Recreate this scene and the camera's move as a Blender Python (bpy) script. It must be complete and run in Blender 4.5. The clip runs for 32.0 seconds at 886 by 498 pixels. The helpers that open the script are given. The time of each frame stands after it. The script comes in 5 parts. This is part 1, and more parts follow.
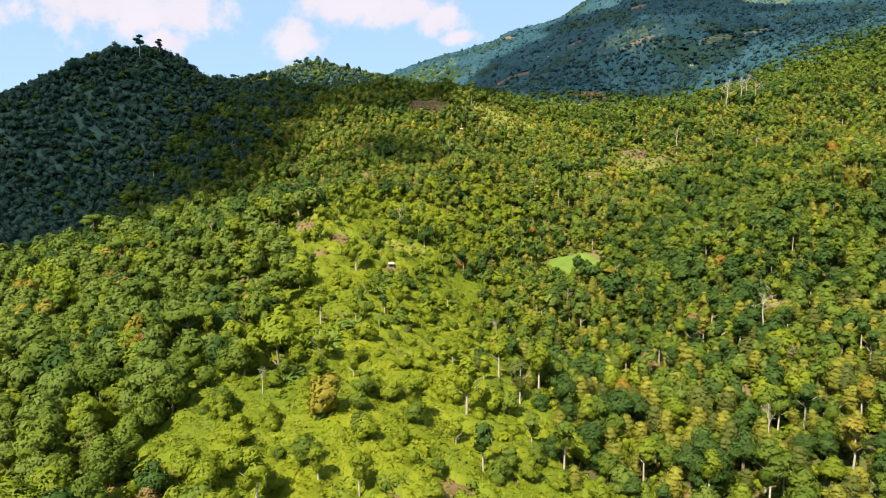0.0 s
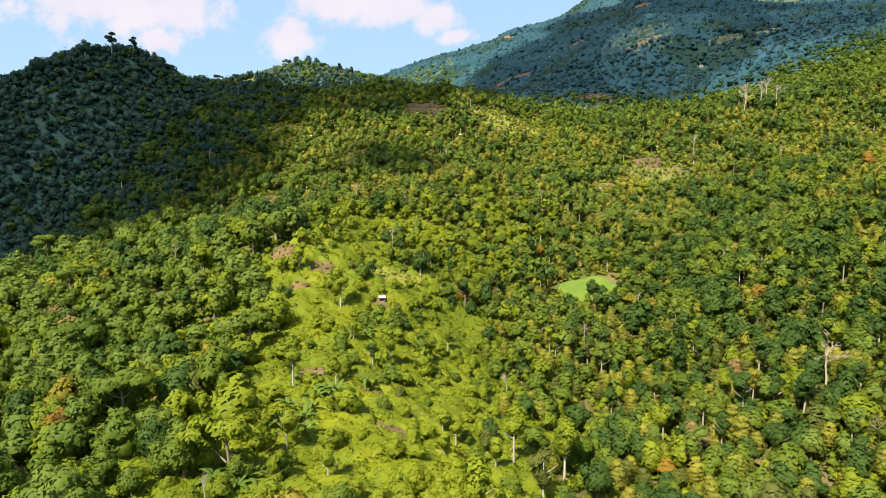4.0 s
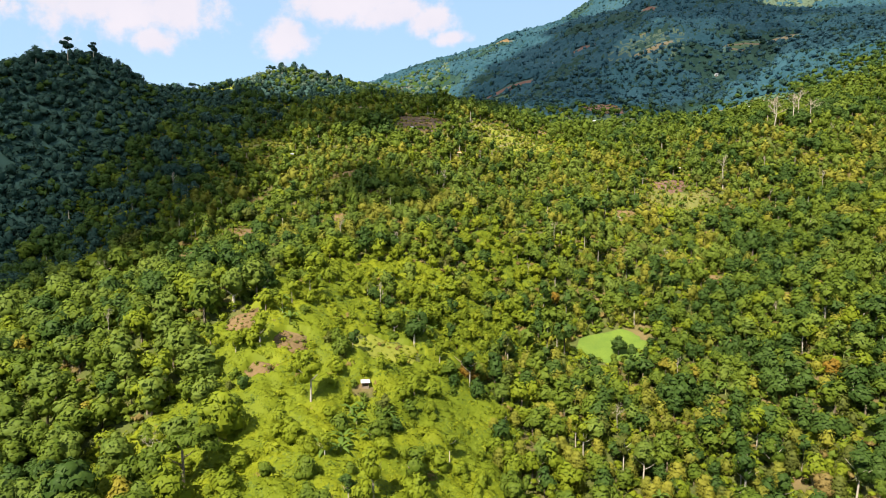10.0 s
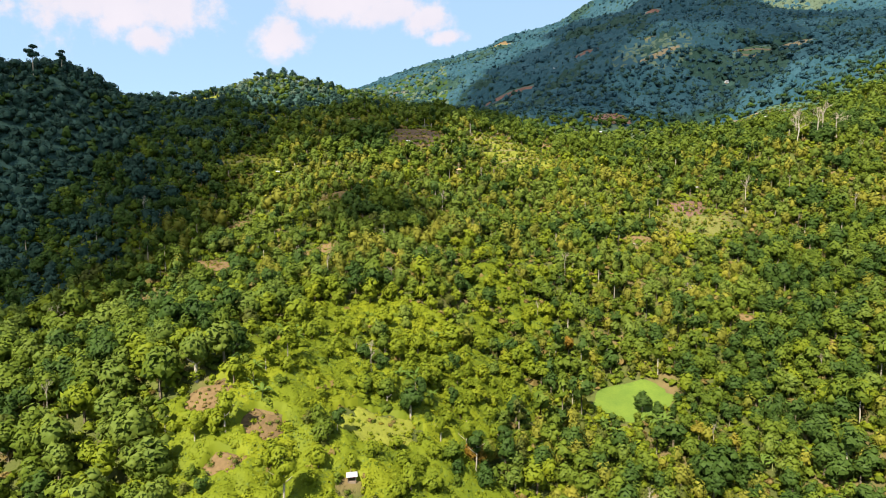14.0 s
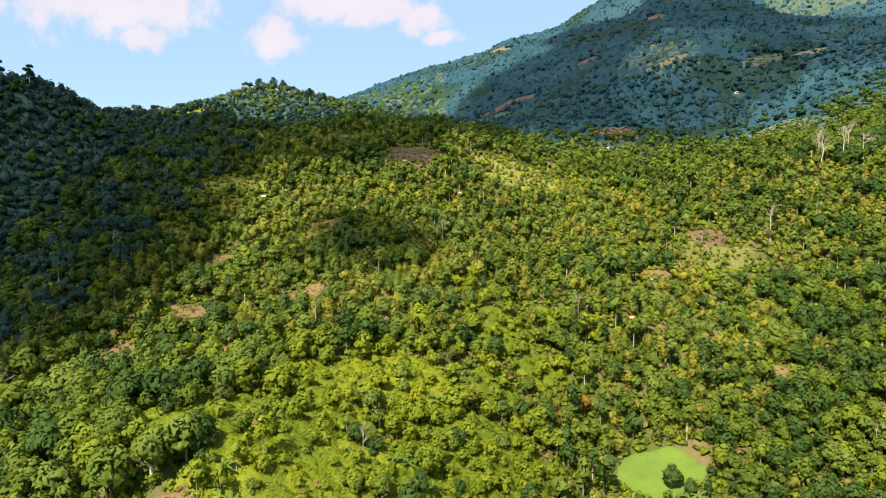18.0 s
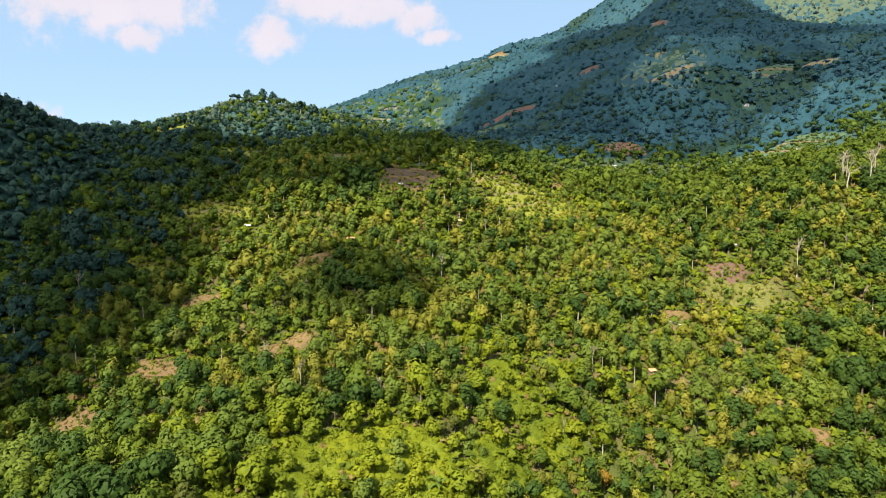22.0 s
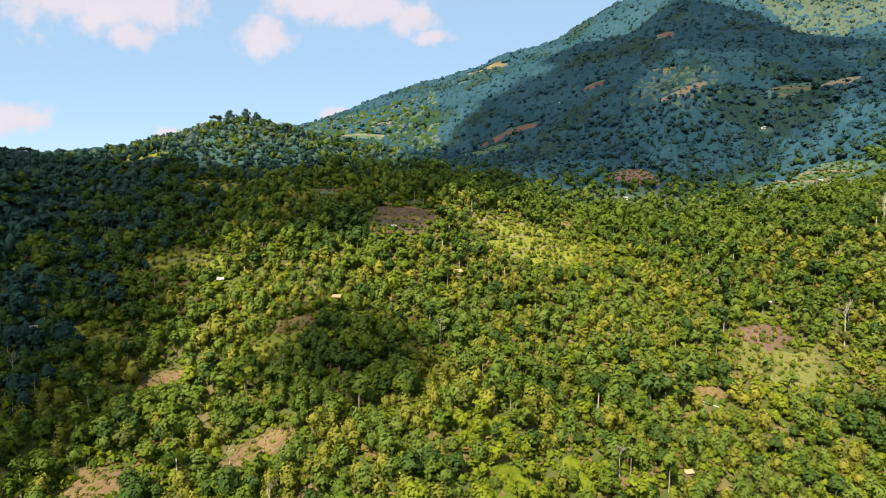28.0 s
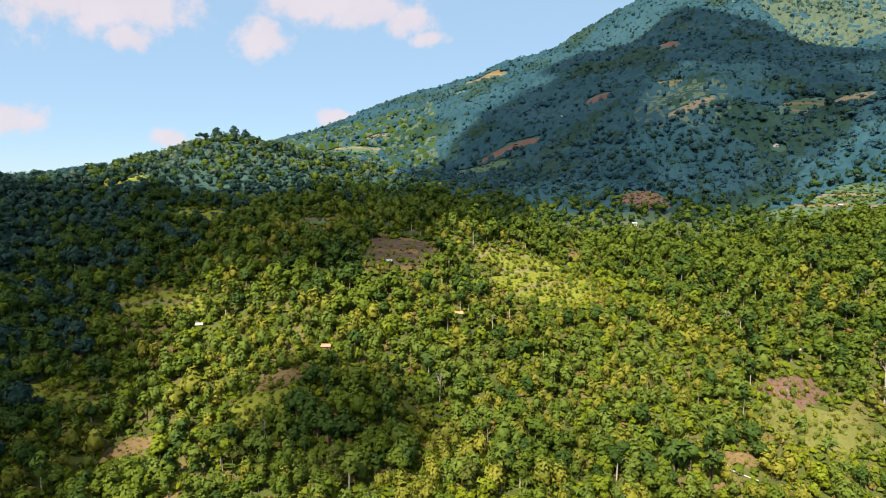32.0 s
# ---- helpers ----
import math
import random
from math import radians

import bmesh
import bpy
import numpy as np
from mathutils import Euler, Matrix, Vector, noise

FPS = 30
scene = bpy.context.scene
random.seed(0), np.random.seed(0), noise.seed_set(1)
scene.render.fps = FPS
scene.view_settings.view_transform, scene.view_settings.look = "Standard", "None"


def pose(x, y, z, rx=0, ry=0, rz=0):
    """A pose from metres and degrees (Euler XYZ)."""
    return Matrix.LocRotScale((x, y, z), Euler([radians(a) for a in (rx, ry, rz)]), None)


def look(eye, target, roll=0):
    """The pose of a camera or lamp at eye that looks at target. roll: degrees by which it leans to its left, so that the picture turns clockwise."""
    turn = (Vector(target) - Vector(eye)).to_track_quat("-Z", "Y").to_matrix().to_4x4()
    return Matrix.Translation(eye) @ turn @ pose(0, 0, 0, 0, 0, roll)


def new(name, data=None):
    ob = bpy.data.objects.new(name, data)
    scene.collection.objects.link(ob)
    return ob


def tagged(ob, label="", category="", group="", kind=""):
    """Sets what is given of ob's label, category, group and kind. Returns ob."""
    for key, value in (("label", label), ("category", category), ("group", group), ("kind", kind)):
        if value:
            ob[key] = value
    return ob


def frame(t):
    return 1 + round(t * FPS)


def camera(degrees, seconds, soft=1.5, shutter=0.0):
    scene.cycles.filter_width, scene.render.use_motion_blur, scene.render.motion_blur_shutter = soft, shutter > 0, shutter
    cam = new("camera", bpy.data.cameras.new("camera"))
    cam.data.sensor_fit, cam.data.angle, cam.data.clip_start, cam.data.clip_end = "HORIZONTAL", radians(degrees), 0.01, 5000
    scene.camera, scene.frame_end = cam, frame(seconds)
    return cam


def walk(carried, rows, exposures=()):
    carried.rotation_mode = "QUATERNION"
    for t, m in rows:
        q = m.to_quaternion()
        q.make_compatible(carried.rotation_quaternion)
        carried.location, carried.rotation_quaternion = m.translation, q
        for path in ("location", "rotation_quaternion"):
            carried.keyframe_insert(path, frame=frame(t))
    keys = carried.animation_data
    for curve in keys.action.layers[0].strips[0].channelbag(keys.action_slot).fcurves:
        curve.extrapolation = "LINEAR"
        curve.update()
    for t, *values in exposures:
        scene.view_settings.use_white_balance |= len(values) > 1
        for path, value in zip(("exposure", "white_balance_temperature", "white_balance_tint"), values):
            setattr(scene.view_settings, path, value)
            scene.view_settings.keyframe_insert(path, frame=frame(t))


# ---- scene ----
cam = camera(70, 32.0, soft=0.95)
PATH = [
    (0, pose(-0.00, 0.00, 120.00) @ pose(0, 0, 0, 0, 0, -0.000) @ pose(0, 0, 0, 84.000) @ pose(0, 0, 0, 0, 0, -0.000)),
    (1, pose(-0.30, 10.10, 121.94) @ pose(0, 0, 0, 0, 0, -0.096) @ pose(0, 0, 0, 83.970) @ pose(0, 0, 0, 0, 0, 0.014)),
    (2, pose(-0.60, 20.10, 123.92) @ pose(0, 0, 0, 0, 0, -0.190) @ pose(0, 0, 0, 83.948) @ pose(0, 0, 0, 0, 0, 0.030)),
    (4, pose(-1.17, 39.45, 128.11) @ pose(0, 0, 0, 0, 0, -0.368) @ pose(0, 0, 0, 83.953) @ pose(0, 0, 0, 0, 0, 0.078)),
    (6, pose(-1.66, 57.58, 132.80) @ pose(0, 0, 0, 0, 0, -0.526) @ pose(0, 0, 0, 84.041) @ pose(0, 0, 0, 0, 0, 0.150)),
    (8, pose(-2.10, 75.12, 138.03) @ pose(0, 0, 0, 0, 0, -0.685) @ pose(0, 0, 0, 84.109) @ pose(0, 0, 0, 0, 0, 0.221)),
    (10, pose(-2.54, 92.74, 143.79) @ pose(0, 0, 0, 0, 0, -0.866) @ pose(0, 0, 0, 84.067) @ pose(0, 0, 0, 0, 0, 0.262)),
    (12, pose(-3.07, 110.16, 150.11) @ pose(0, 0, 0, 0, 0, -1.063) @ pose(0, 0, 0, 83.999) @ pose(0, 0, 0, 0, 0, 0.277)),
    (14, pose(-3.80, 126.93, 156.98) @ pose(0, 0, 0, 0, 0, -1.267) @ pose(0, 0, 0, 83.998) @ pose(0, 0, 0, 0, 0, 0.277)),
    (16, pose(-4.68, 142.83, 164.27) @ pose(0, 0, 0, 0, 0, -1.475) @ pose(0, 0, 0, 84.020) @ pose(0, 0, 0, 0, 0, 0.278)),
    (18, pose(-5.60, 157.79, 171.84) @ pose(0, 0, 0, 0, 0, -1.685) @ pose(0, 0, 0, 84.007) @ pose(0, 0, 0, 0, 0, 0.293)),
    (20, pose(-6.31, 172.30, 179.57) @ pose(0, 0, 0, 0, 0, -1.888) @ pose(0, 0, 0, 83.978) @ pose(0, 0, 0, 0, 0, 0.314)),
    (22, pose(-6.61, 186.80, 187.35) @ pose(0, 0, 0, 0, 0, -2.074) @ pose(0, 0, 0, 83.964) @ pose(0, 0, 0, 0, 0, 0.331)),
    (24, pose(-6.71, 201.10, 195.10) @ pose(0, 0, 0, 0, 0, -2.246) @ pose(0, 0, 0, 83.965) @ pose(0, 0, 0, 0, 0, 0.358)),
    (26, pose(-6.87, 214.98, 202.73) @ pose(0, 0, 0, 0, 0, -2.411) @ pose(0, 0, 0, 83.977) @ pose(0, 0, 0, 0, 0, 0.407)),
    (28, pose(-7.08, 228.63, 210.34) @ pose(0, 0, 0, 0, 0, -2.573) @ pose(0, 0, 0, 84.011) @ pose(0, 0, 0, 0, 0, 0.458)),
    (30, pose(-7.29, 242.30, 218.00) @ pose(0, 0, 0, 0, 0, -2.736) @ pose(0, 0, 0, 84.076) @ pose(0, 0, 0, 0, 0, 0.492)),
    (31, pose(-7.39, 249.15, 221.85) @ pose(0, 0, 0, 0, 0, -2.818) @ pose(0, 0, 0, 84.117) @ pose(0, 0, 0, 0, 0, 0.503)),
    (32, pose(-7.49, 256.00, 225.71) @ pose(0, 0, 0, 0, 0, -2.900) @ pose(0, 0, 0, 84.160) @ pose(0, 0, 0, 0, 0, 0.514)),
]
walk(cam, PATH, [(0, 1.45), (14, 1.45), (24, 1.36), (32, 1.25)])

# ---- light ----
SUN_WAY = Vector((-0.35, -0.60, 0.80)).normalized()  # towards the sun
sun = new("sun", bpy.data.lights.new("sun", "SUN"))
sun.data.energy, sun.data.angle, sun.data.color = 4.3, radians(0.53), (1.0, 0.93, 0.80)
sun.matrix_world = look(SUN_WAY * 100, (0, 0, 0))


def build_world():
    """A clear blue sky with a few white cumulus banks low over the mountain."""
    w = bpy.data.worlds.new("sky")
    w.use_nodes = True
    scene.world = w
    nt = w.node_tree
    nt.nodes.clear()
    N = nt.nodes.new

    def math_node(op, a, b=None, c=None):
        n = N("ShaderNodeMath")
        n.operation = op
        for i, v in enumerate((a, b, c)):
            if v is None:
                continue
            if isinstance(v, (int, float)):
                n.inputs[i].default_value = v
            else:
                nt.links.new(v, n.inputs[i])
        return n.outputs[0]

    sky = N("ShaderNodeTexSky")
    sky.sky_type = "NISHITA"
    sky.sun_disc = False
    sky.sun_elevation = math.asin(SUN_WAY.z)
    sky.sun_rotation = math.atan2(SUN_WAY.x, SUN_WAY.y)
    sky.altitude, sky.air_density, sky.dust_density, sky.ozone_density = 2500, 1.0, 0.1, 2.0
    co = N("ShaderNodeTexCoord")
    sep = N("ShaderNodeSeparateXYZ")
    nt.links.new(co.outputs["Generated"], sep.inputs[0])
    x, y, z = sep.outputs
    yy = math_node("MAXIMUM", y, 0.05)
    u, v = math_node("DIVIDE", x, yy), math_node("DIVIDE", z, yy)
    comb = N("ShaderNodeCombineXYZ")
    nt.links.new(u, comb.inputs[0])
    nt.links.new(v, comb.inputs[1])
    big, fine = N("ShaderNodeTexNoise"), N("ShaderNodeTexNoise")
    for n, s, d in ((big, 9, 7), (fine, 30, 6)):
        nt.links.new(comb.outputs[0], n.inputs["Vector"])
        n.inputs["Scale"].default_value, n.inputs["Detail"].default_value, n.inputs["Roughness"].default_value = s, d, 0.6
    # banks: middle (sideways, up) and half sizes, in tangents of the angles
    banks = [(-0.52, 0.285, 0.19, 0.068), (-0.40, 0.262, 0.09, 0.05), (-0.42, 0.215, 0.045, 0.03), (-0.222, 0.222, 0.042, 0.036), (-0.10, 0.285, 0.115, 0.045),
             (-0.01, 0.248, 0.06, 0.026), (-0.62, 0.095, 0.07, 0.03), (-0.37, 0.066, 0.03, 0.018), (-0.115, 0.10, 0.03, 0.018), (0.03, 0.222, 0.035, 0.016), (-0.165, 0.268, 0.075, 0.036), (-0.06, 0.260, 0.085, 0.032)]
    total = None
    for bu, bv, a, b in banks:
        d2 = math_node("ADD", math_node("POWER", math_node("DIVIDE", math_node("SUBTRACT", u, bu), a), 2), math_node("POWER", math_node("DIVIDE", math_node("SUBTRACT", v, bv), b), 2))
        m = math_node("SUBTRACT", 1.0, math_node("SQRT", d2))
        total = m if total is None else math_node("MAXIMUM", total, m)
    rough = math_node("ADD", math_node("MULTIPLY", math_node("SUBTRACT", big.outputs[0], 0.5), 2.1), math_node("MULTIPLY", math_node("SUBTRACT", fine.outputs[0], 0.5), 1.3))
    total = math_node("ADD", total, rough)
    rng = N("ShaderNodeMapRange")
    rng.interpolation_type = "SMOOTHSTEP"
    rng.inputs["From Min"].default_value, rng.inputs["From Max"].default_value = -0.12, 0.55
    nt.links.new(total, rng.inputs["Value"])
    cover = math_node("MULTIPLY", rng.outputs[0], math_node("GREATER_THAN", y, 0.06))
    cover = math_node("MULTIPLY", cover, 0.90)
    # broken cumulus added over the unseen sky higher up, to raise the fill light
    over = N("ShaderNodeTexNoise")
    nt.links.new(co.outputs["Generated"], over.inputs["Vector"])
    over.inputs["Scale"].default_value, over.inputs["Detail"].default_value = 3.2, 6
    high, spread_out = N("ShaderNodeMapRange"), N("ShaderNodeMapRange")
    high.inputs["From Min"].default_value, high.inputs["From Max"].default_value = 0.36, 0.50
    spread_out.inputs["From Min"].default_value, spread_out.inputs["From Max"].default_value = 0.46, 0.60
    nt.links.new(z, high.inputs["Value"])
    nt.links.new(over.outputs[0], spread_out.inputs["Value"])
    cover = math_node("MAXIMUM", cover, math_node("MULTIPLY", high.outputs[0], math_node("MULTIPLY", spread_out.outputs[0], 0.85)))
    tint = N("ShaderNodeMix")
    tint.data_type = "RGBA"
    tint.inputs["A"].default_value, tint.inputs["B"].default_value = (3.5, 3.3, 3.7, 1), (4.4, 3.95, 4.15, 1)
    nt.links.new(big.outputs[0], tint.inputs["Factor"])
    mix = N("ShaderNodeMix")
    mix.data_type = "RGBA"
    nt.links.new(cover, mix.inputs["Factor"])
    humid = N("ShaderNodeMix")  # moist air evens the blue out
    humid.data_type = "RGBA"
    humid.inputs["Factor"].default_value = 0.78
    humid.inputs["B"].default_value = (2.1, 3.1, 4.1, 1)
    nt.links.new(sky.outputs[0], humid.inputs["A"])
    nt.links.new(humid.outputs["Result"], mix.inputs["A"])
    nt.links.new(tint.outputs["Result"], mix.inputs["B"])
    bg, out = N("ShaderNodeBackground"), N("ShaderNodeOutputWorld")
    bg.inputs["Strength"].default_value = 0.088
    nt.links.new(mix.outputs["Result"], bg.inputs["Color"])
    nt.links.new(bg.outputs[0], out.inputs[0])


build_world()


# ---- materials ----
def material(name, dark, light, scale=3.0, rough=0.8, spec=0.3, bump=0.0, island=0.0, leaf=0.0, metal=0.0, big=0.0, random_tint=0.0):
    """A surface whose colour wanders between two tones at two scales; leaf: the share of light that shines through."""
    m = bpy.data.materials.new(name)
    m.use_nodes = True
    nt = m.node_tree
    bs, out = nt.nodes["Principled BSDF"], nt.nodes["Material Output"]
    geo = nt.nodes.new("ShaderNodeNewGeometry")

    def noise_at(s, d):
        n = nt.nodes.new("ShaderNodeTexNoise")
        nt.links.new(geo.outputs["Position"], n.inputs["Vector"])
        n.inputs["Scale"].default_value, n.inputs["Detail"].default_value = s, d
        return n.outputs[0]

    def blend(f, a, b):
        n = nt.nodes.new("ShaderNodeMix")
        n.data_type = "RGBA"
        for key, v in (("Factor", f), ("A", a), ("B", b)):
            if isinstance(v, (tuple, float)):
                n.inputs[key].default_value = (*v, 1) if isinstance(v, tuple) else v
            else:
                nt.links.new(v, n.inputs[key])
        return n.outputs["Result"]

    def maths(op, a, b):
        n = nt.nodes.new("ShaderNodeMath")
        n.operation = op
        n.use_clamp = op == "ADD"
        for i, v in enumerate((a, b)):
            if isinstance(v, float):
                n.inputs[i].default_value = v
            else:
                nt.links.new(v, n.inputs[i])
        return n.outputs[0]

    f = maths("ADD", maths("MULTIPLY", noise_at(scale, 3), 0.6 if not island else 0.25), maths("MULTIPLY", noise_at(scale * 0.09, 2), 0.6))
    if island:
        f = maths("ADD", maths("SUBTRACT", f, 0.5 * island), maths("MULTIPLY", geo.outputs["Random Per Island"], island))
    if random_tint:
        oi = nt.nodes.new("ShaderNodeObjectInfo")
        f = maths("ADD", maths("SUBTRACT", f, 0.5 * random_tint), maths("MULTIPLY", oi.outputs["Random"], random_tint))
    ramp = nt.nodes.new("ShaderNodeMapRange")
    ramp.inputs["From Min"].default_value, ramp.inputs["From Max"].default_value = 0.3, 0.85
    nt.links.new(f, ramp.inputs["Value"])
    col = blend(ramp.outputs[0], dark, light)
    nt.links.new(col, bs.inputs["Base Color"])
    bs.inputs["Roughness"].default_value, bs.inputs["Metallic"].default_value = rough, metal
    bs.inputs["Specular IOR Level"].default_value = spec
    if bump:
        b = nt.nodes.new("ShaderNodeBump")
        b.inputs["Strength"].default_value, b.inputs["Distance"].default_value = 0.7, bump
        nt.links.new(noise_at(scale * 2.0, 5), b.inputs["Height"])
        nt.links.new(b.outputs[0], bs.inputs["Normal"])
    if leaf:
        tr, mx = nt.nodes.new("ShaderNodeBsdfTranslucent"), nt.nodes.new("ShaderNodeMixShader")
        mx.inputs[0].default_value = leaf
        nt.links.new(col, tr.inputs["Color"])
        nt.links.new(bs.outputs[0], mx.inputs[1])
        nt.links.new(tr.outputs[0], mx.inputs[2])
        nt.links.new(mx.outputs[0], out.inputs["Surface"])
    return m


def foliage(name, dark, light, leaf=0.3):
    return material(name, dark, light, scale=0.22, rough=0.62, spec=0.11, island=0.15, leaf=leaf)


LEAF = [
    foliage("leaf_bright", (0.120, 0.154, 0.010), (0.272, 0.302, 0.015)),   # 0
    foliage("leaf_clove", (0.132, 0.140, 0.018), (0.318, 0.294, 0.036)),     # 1
    foliage("leaf_green", (0.072, 0.108, 0.011), (0.186, 0.226, 0.021)),  # 2
    foliage("leaf_deep", (0.034, 0.066, 0.011), (0.096, 0.146, 0.024)),   # 3
    foliage("leaf_olive", (0.072, 0.086, 0.014), (0.152, 0.160, 0.030)),    # 4
    foliage("leaf_rust", (0.19, 0.108, 0.014), (0.31, 0.20, 0.025)),      # 5
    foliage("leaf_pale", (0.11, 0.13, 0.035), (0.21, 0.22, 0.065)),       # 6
    # darkened and blued: cloud shade and haze put into the leaf colour
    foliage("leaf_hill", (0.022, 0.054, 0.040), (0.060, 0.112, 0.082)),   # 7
    material("bark_pale", (0.22, 0.18, 0.13), (0.46, 0.40, 0.31), scale=2, rough=0.9, bump=0.03),  # 8
    foliage("leaf_grass", (0.158, 0.184, 0.010), (0.312, 0.330, 0.016)),     # 9
    foliage("leaf_dry", (0.17, 0.12, 0.035), (0.31, 0.23, 0.08)),         # 10
    foliage("leaf_gold", (0.17, 0.145, 0.014), (0.36, 0.29, 0.041)),      # 11
    material("bark_brown", (0.09, 0.07, 0.045), (0.22, 0.17, 0.11), scale=2, rough=0.9, bump=0.03),  # 12
    foliage("leaf_clove_light", (0.172, 0.170, 0.020), (0.372, 0.330, 0.040)),  # 13
    foliage("leaf_clove_green", (0.090, 0.130, 0.018), (0.210, 0.250, 0.036)),  # 14
    # blued for the mountain: distance haze put into the leaf colour
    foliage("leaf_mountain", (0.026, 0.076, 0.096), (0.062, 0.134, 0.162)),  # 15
    # paler greyed green: sun and haze put into the leaf colour
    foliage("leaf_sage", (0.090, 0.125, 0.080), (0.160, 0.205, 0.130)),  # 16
]
BRIGHT, CLOVE, GREEN, DEEP, OLIVE, RUST, PALE, HILLS_DIM, BARK, GRASS, DRY, GOLD, BROWN, CLOVE_LIGHT, CLOVE_GREEN, FAR_HAZE, SAGE = range(17)
EARTH = material("bare_earth", (0.082, 0.052, 0.022), (0.195, 0.125, 0.054), scale=0.9, rough=0.95, bump=0.15)
REDSOIL = material("red_soil", (0.080, 0.043, 0.032), (0.165, 0.090, 0.066), scale=0.7, rough=0.95, bump=0.15)
STRAW = material("dry_field", (0.120, 0.105, 0.038), (0.20, 0.175, 0.065), scale=0.8, rough=0.95, bump=0.1)
LAWN = material("lawn_grass", (0.062, 0.112, 0.012), (0.125, 0.175, 0.018), scale=1.8, rough=0.9, bump=0.2)
MEADOW = material("meadow_grass", (0.112, 0.118, 0.014), (0.205, 0.215, 0.020), scale=1.1, rough=0.9, bump=0.35)
SAPLINGS = material("orchard_grass", (0.075, 0.080, 0.018), (0.150, 0.145, 0.032), scale=0.9, rough=0.95, bump=0.3)
# red soil made darker: the cloud's half shade put into its colour
PLOUGHED = material("ploughed_soil", (0.052, 0.036, 0.026), (0.120, 0.078, 0.054), scale=0.7, rough=0.95, bump=0.2)
# far fields, muted to take haze and cloud shade into their colour
FIELD = material("terrace_grass", (0.042, 0.080, 0.040), (0.085, 0.125, 0.062), scale=0.5, rough=0.9, bump=0.35)
FIELD_DRY = material("terrace_stubble", (0.11, 0.085, 0.050), (0.20, 0.155, 0.09), scale=0.5, rough=0.9, bump=0.35)
PLASTER = material("plaster", (0.55, 0.53, 0.50), (0.75, 0.73, 0.70), scale=2, rough=0.9)
PLANK = material("weathered_planks", (0.14, 0.10, 0.07), (0.30, 0.23, 0.16), scale=4, rough=0.9, bump=0.01)
ZINC = material("zinc_sheet", (0.34, 0.33, 0.34), (0.58, 0.56, 0.57), scale=1.5, rough=0.5, metal=0.15)
TILE = material("clay_tile", (0.42, 0.20, 0.10), (0.62, 0.34, 0.18), scale=2, rough=0.85)
BLUE = material("blue_tarpaulin", (0.06, 0.20, 0.48), (0.16, 0.36, 0.64), scale=1.5, rough=0.5)
PINK = material("faded_pink_sheet", (0.60, 0.28, 0.34), (0.72, 0.42, 0.46), scale=2, rough=0.7)
# near-black panel: the unlit inside of a window put into its colour
WINDOW_DARK = material("dark_opening", (0.02, 0.018, 0.015), (0.05, 0.04, 0.03), scale=3, rough=0.9)
VAPOUR = material("cloud_vapour", (0.82, 0.82, 0.84), (0.92, 0.92, 0.93), scale=0.02, rough=1.0, spec=0.0)


def thin(m, share):
    """Lets a share of the light straight through a surface, as thin vapour does."""
    nt = m.node_tree
    mx, tr, out = nt.nodes.new("ShaderNodeMixShader"), nt.nodes.new("ShaderNodeBsdfTransparent"), nt.nodes["Material Output"]
    mx.inputs[0].default_value = share
    nt.links.new(nt.nodes["Principled BSDF"].outputs[0], mx.inputs[1])
    nt.links.new(tr.outputs[0], mx.inputs[2])
    nt.links.new(mx.outputs[0], out.inputs["Surface"])


thin(VAPOUR, 0.69)


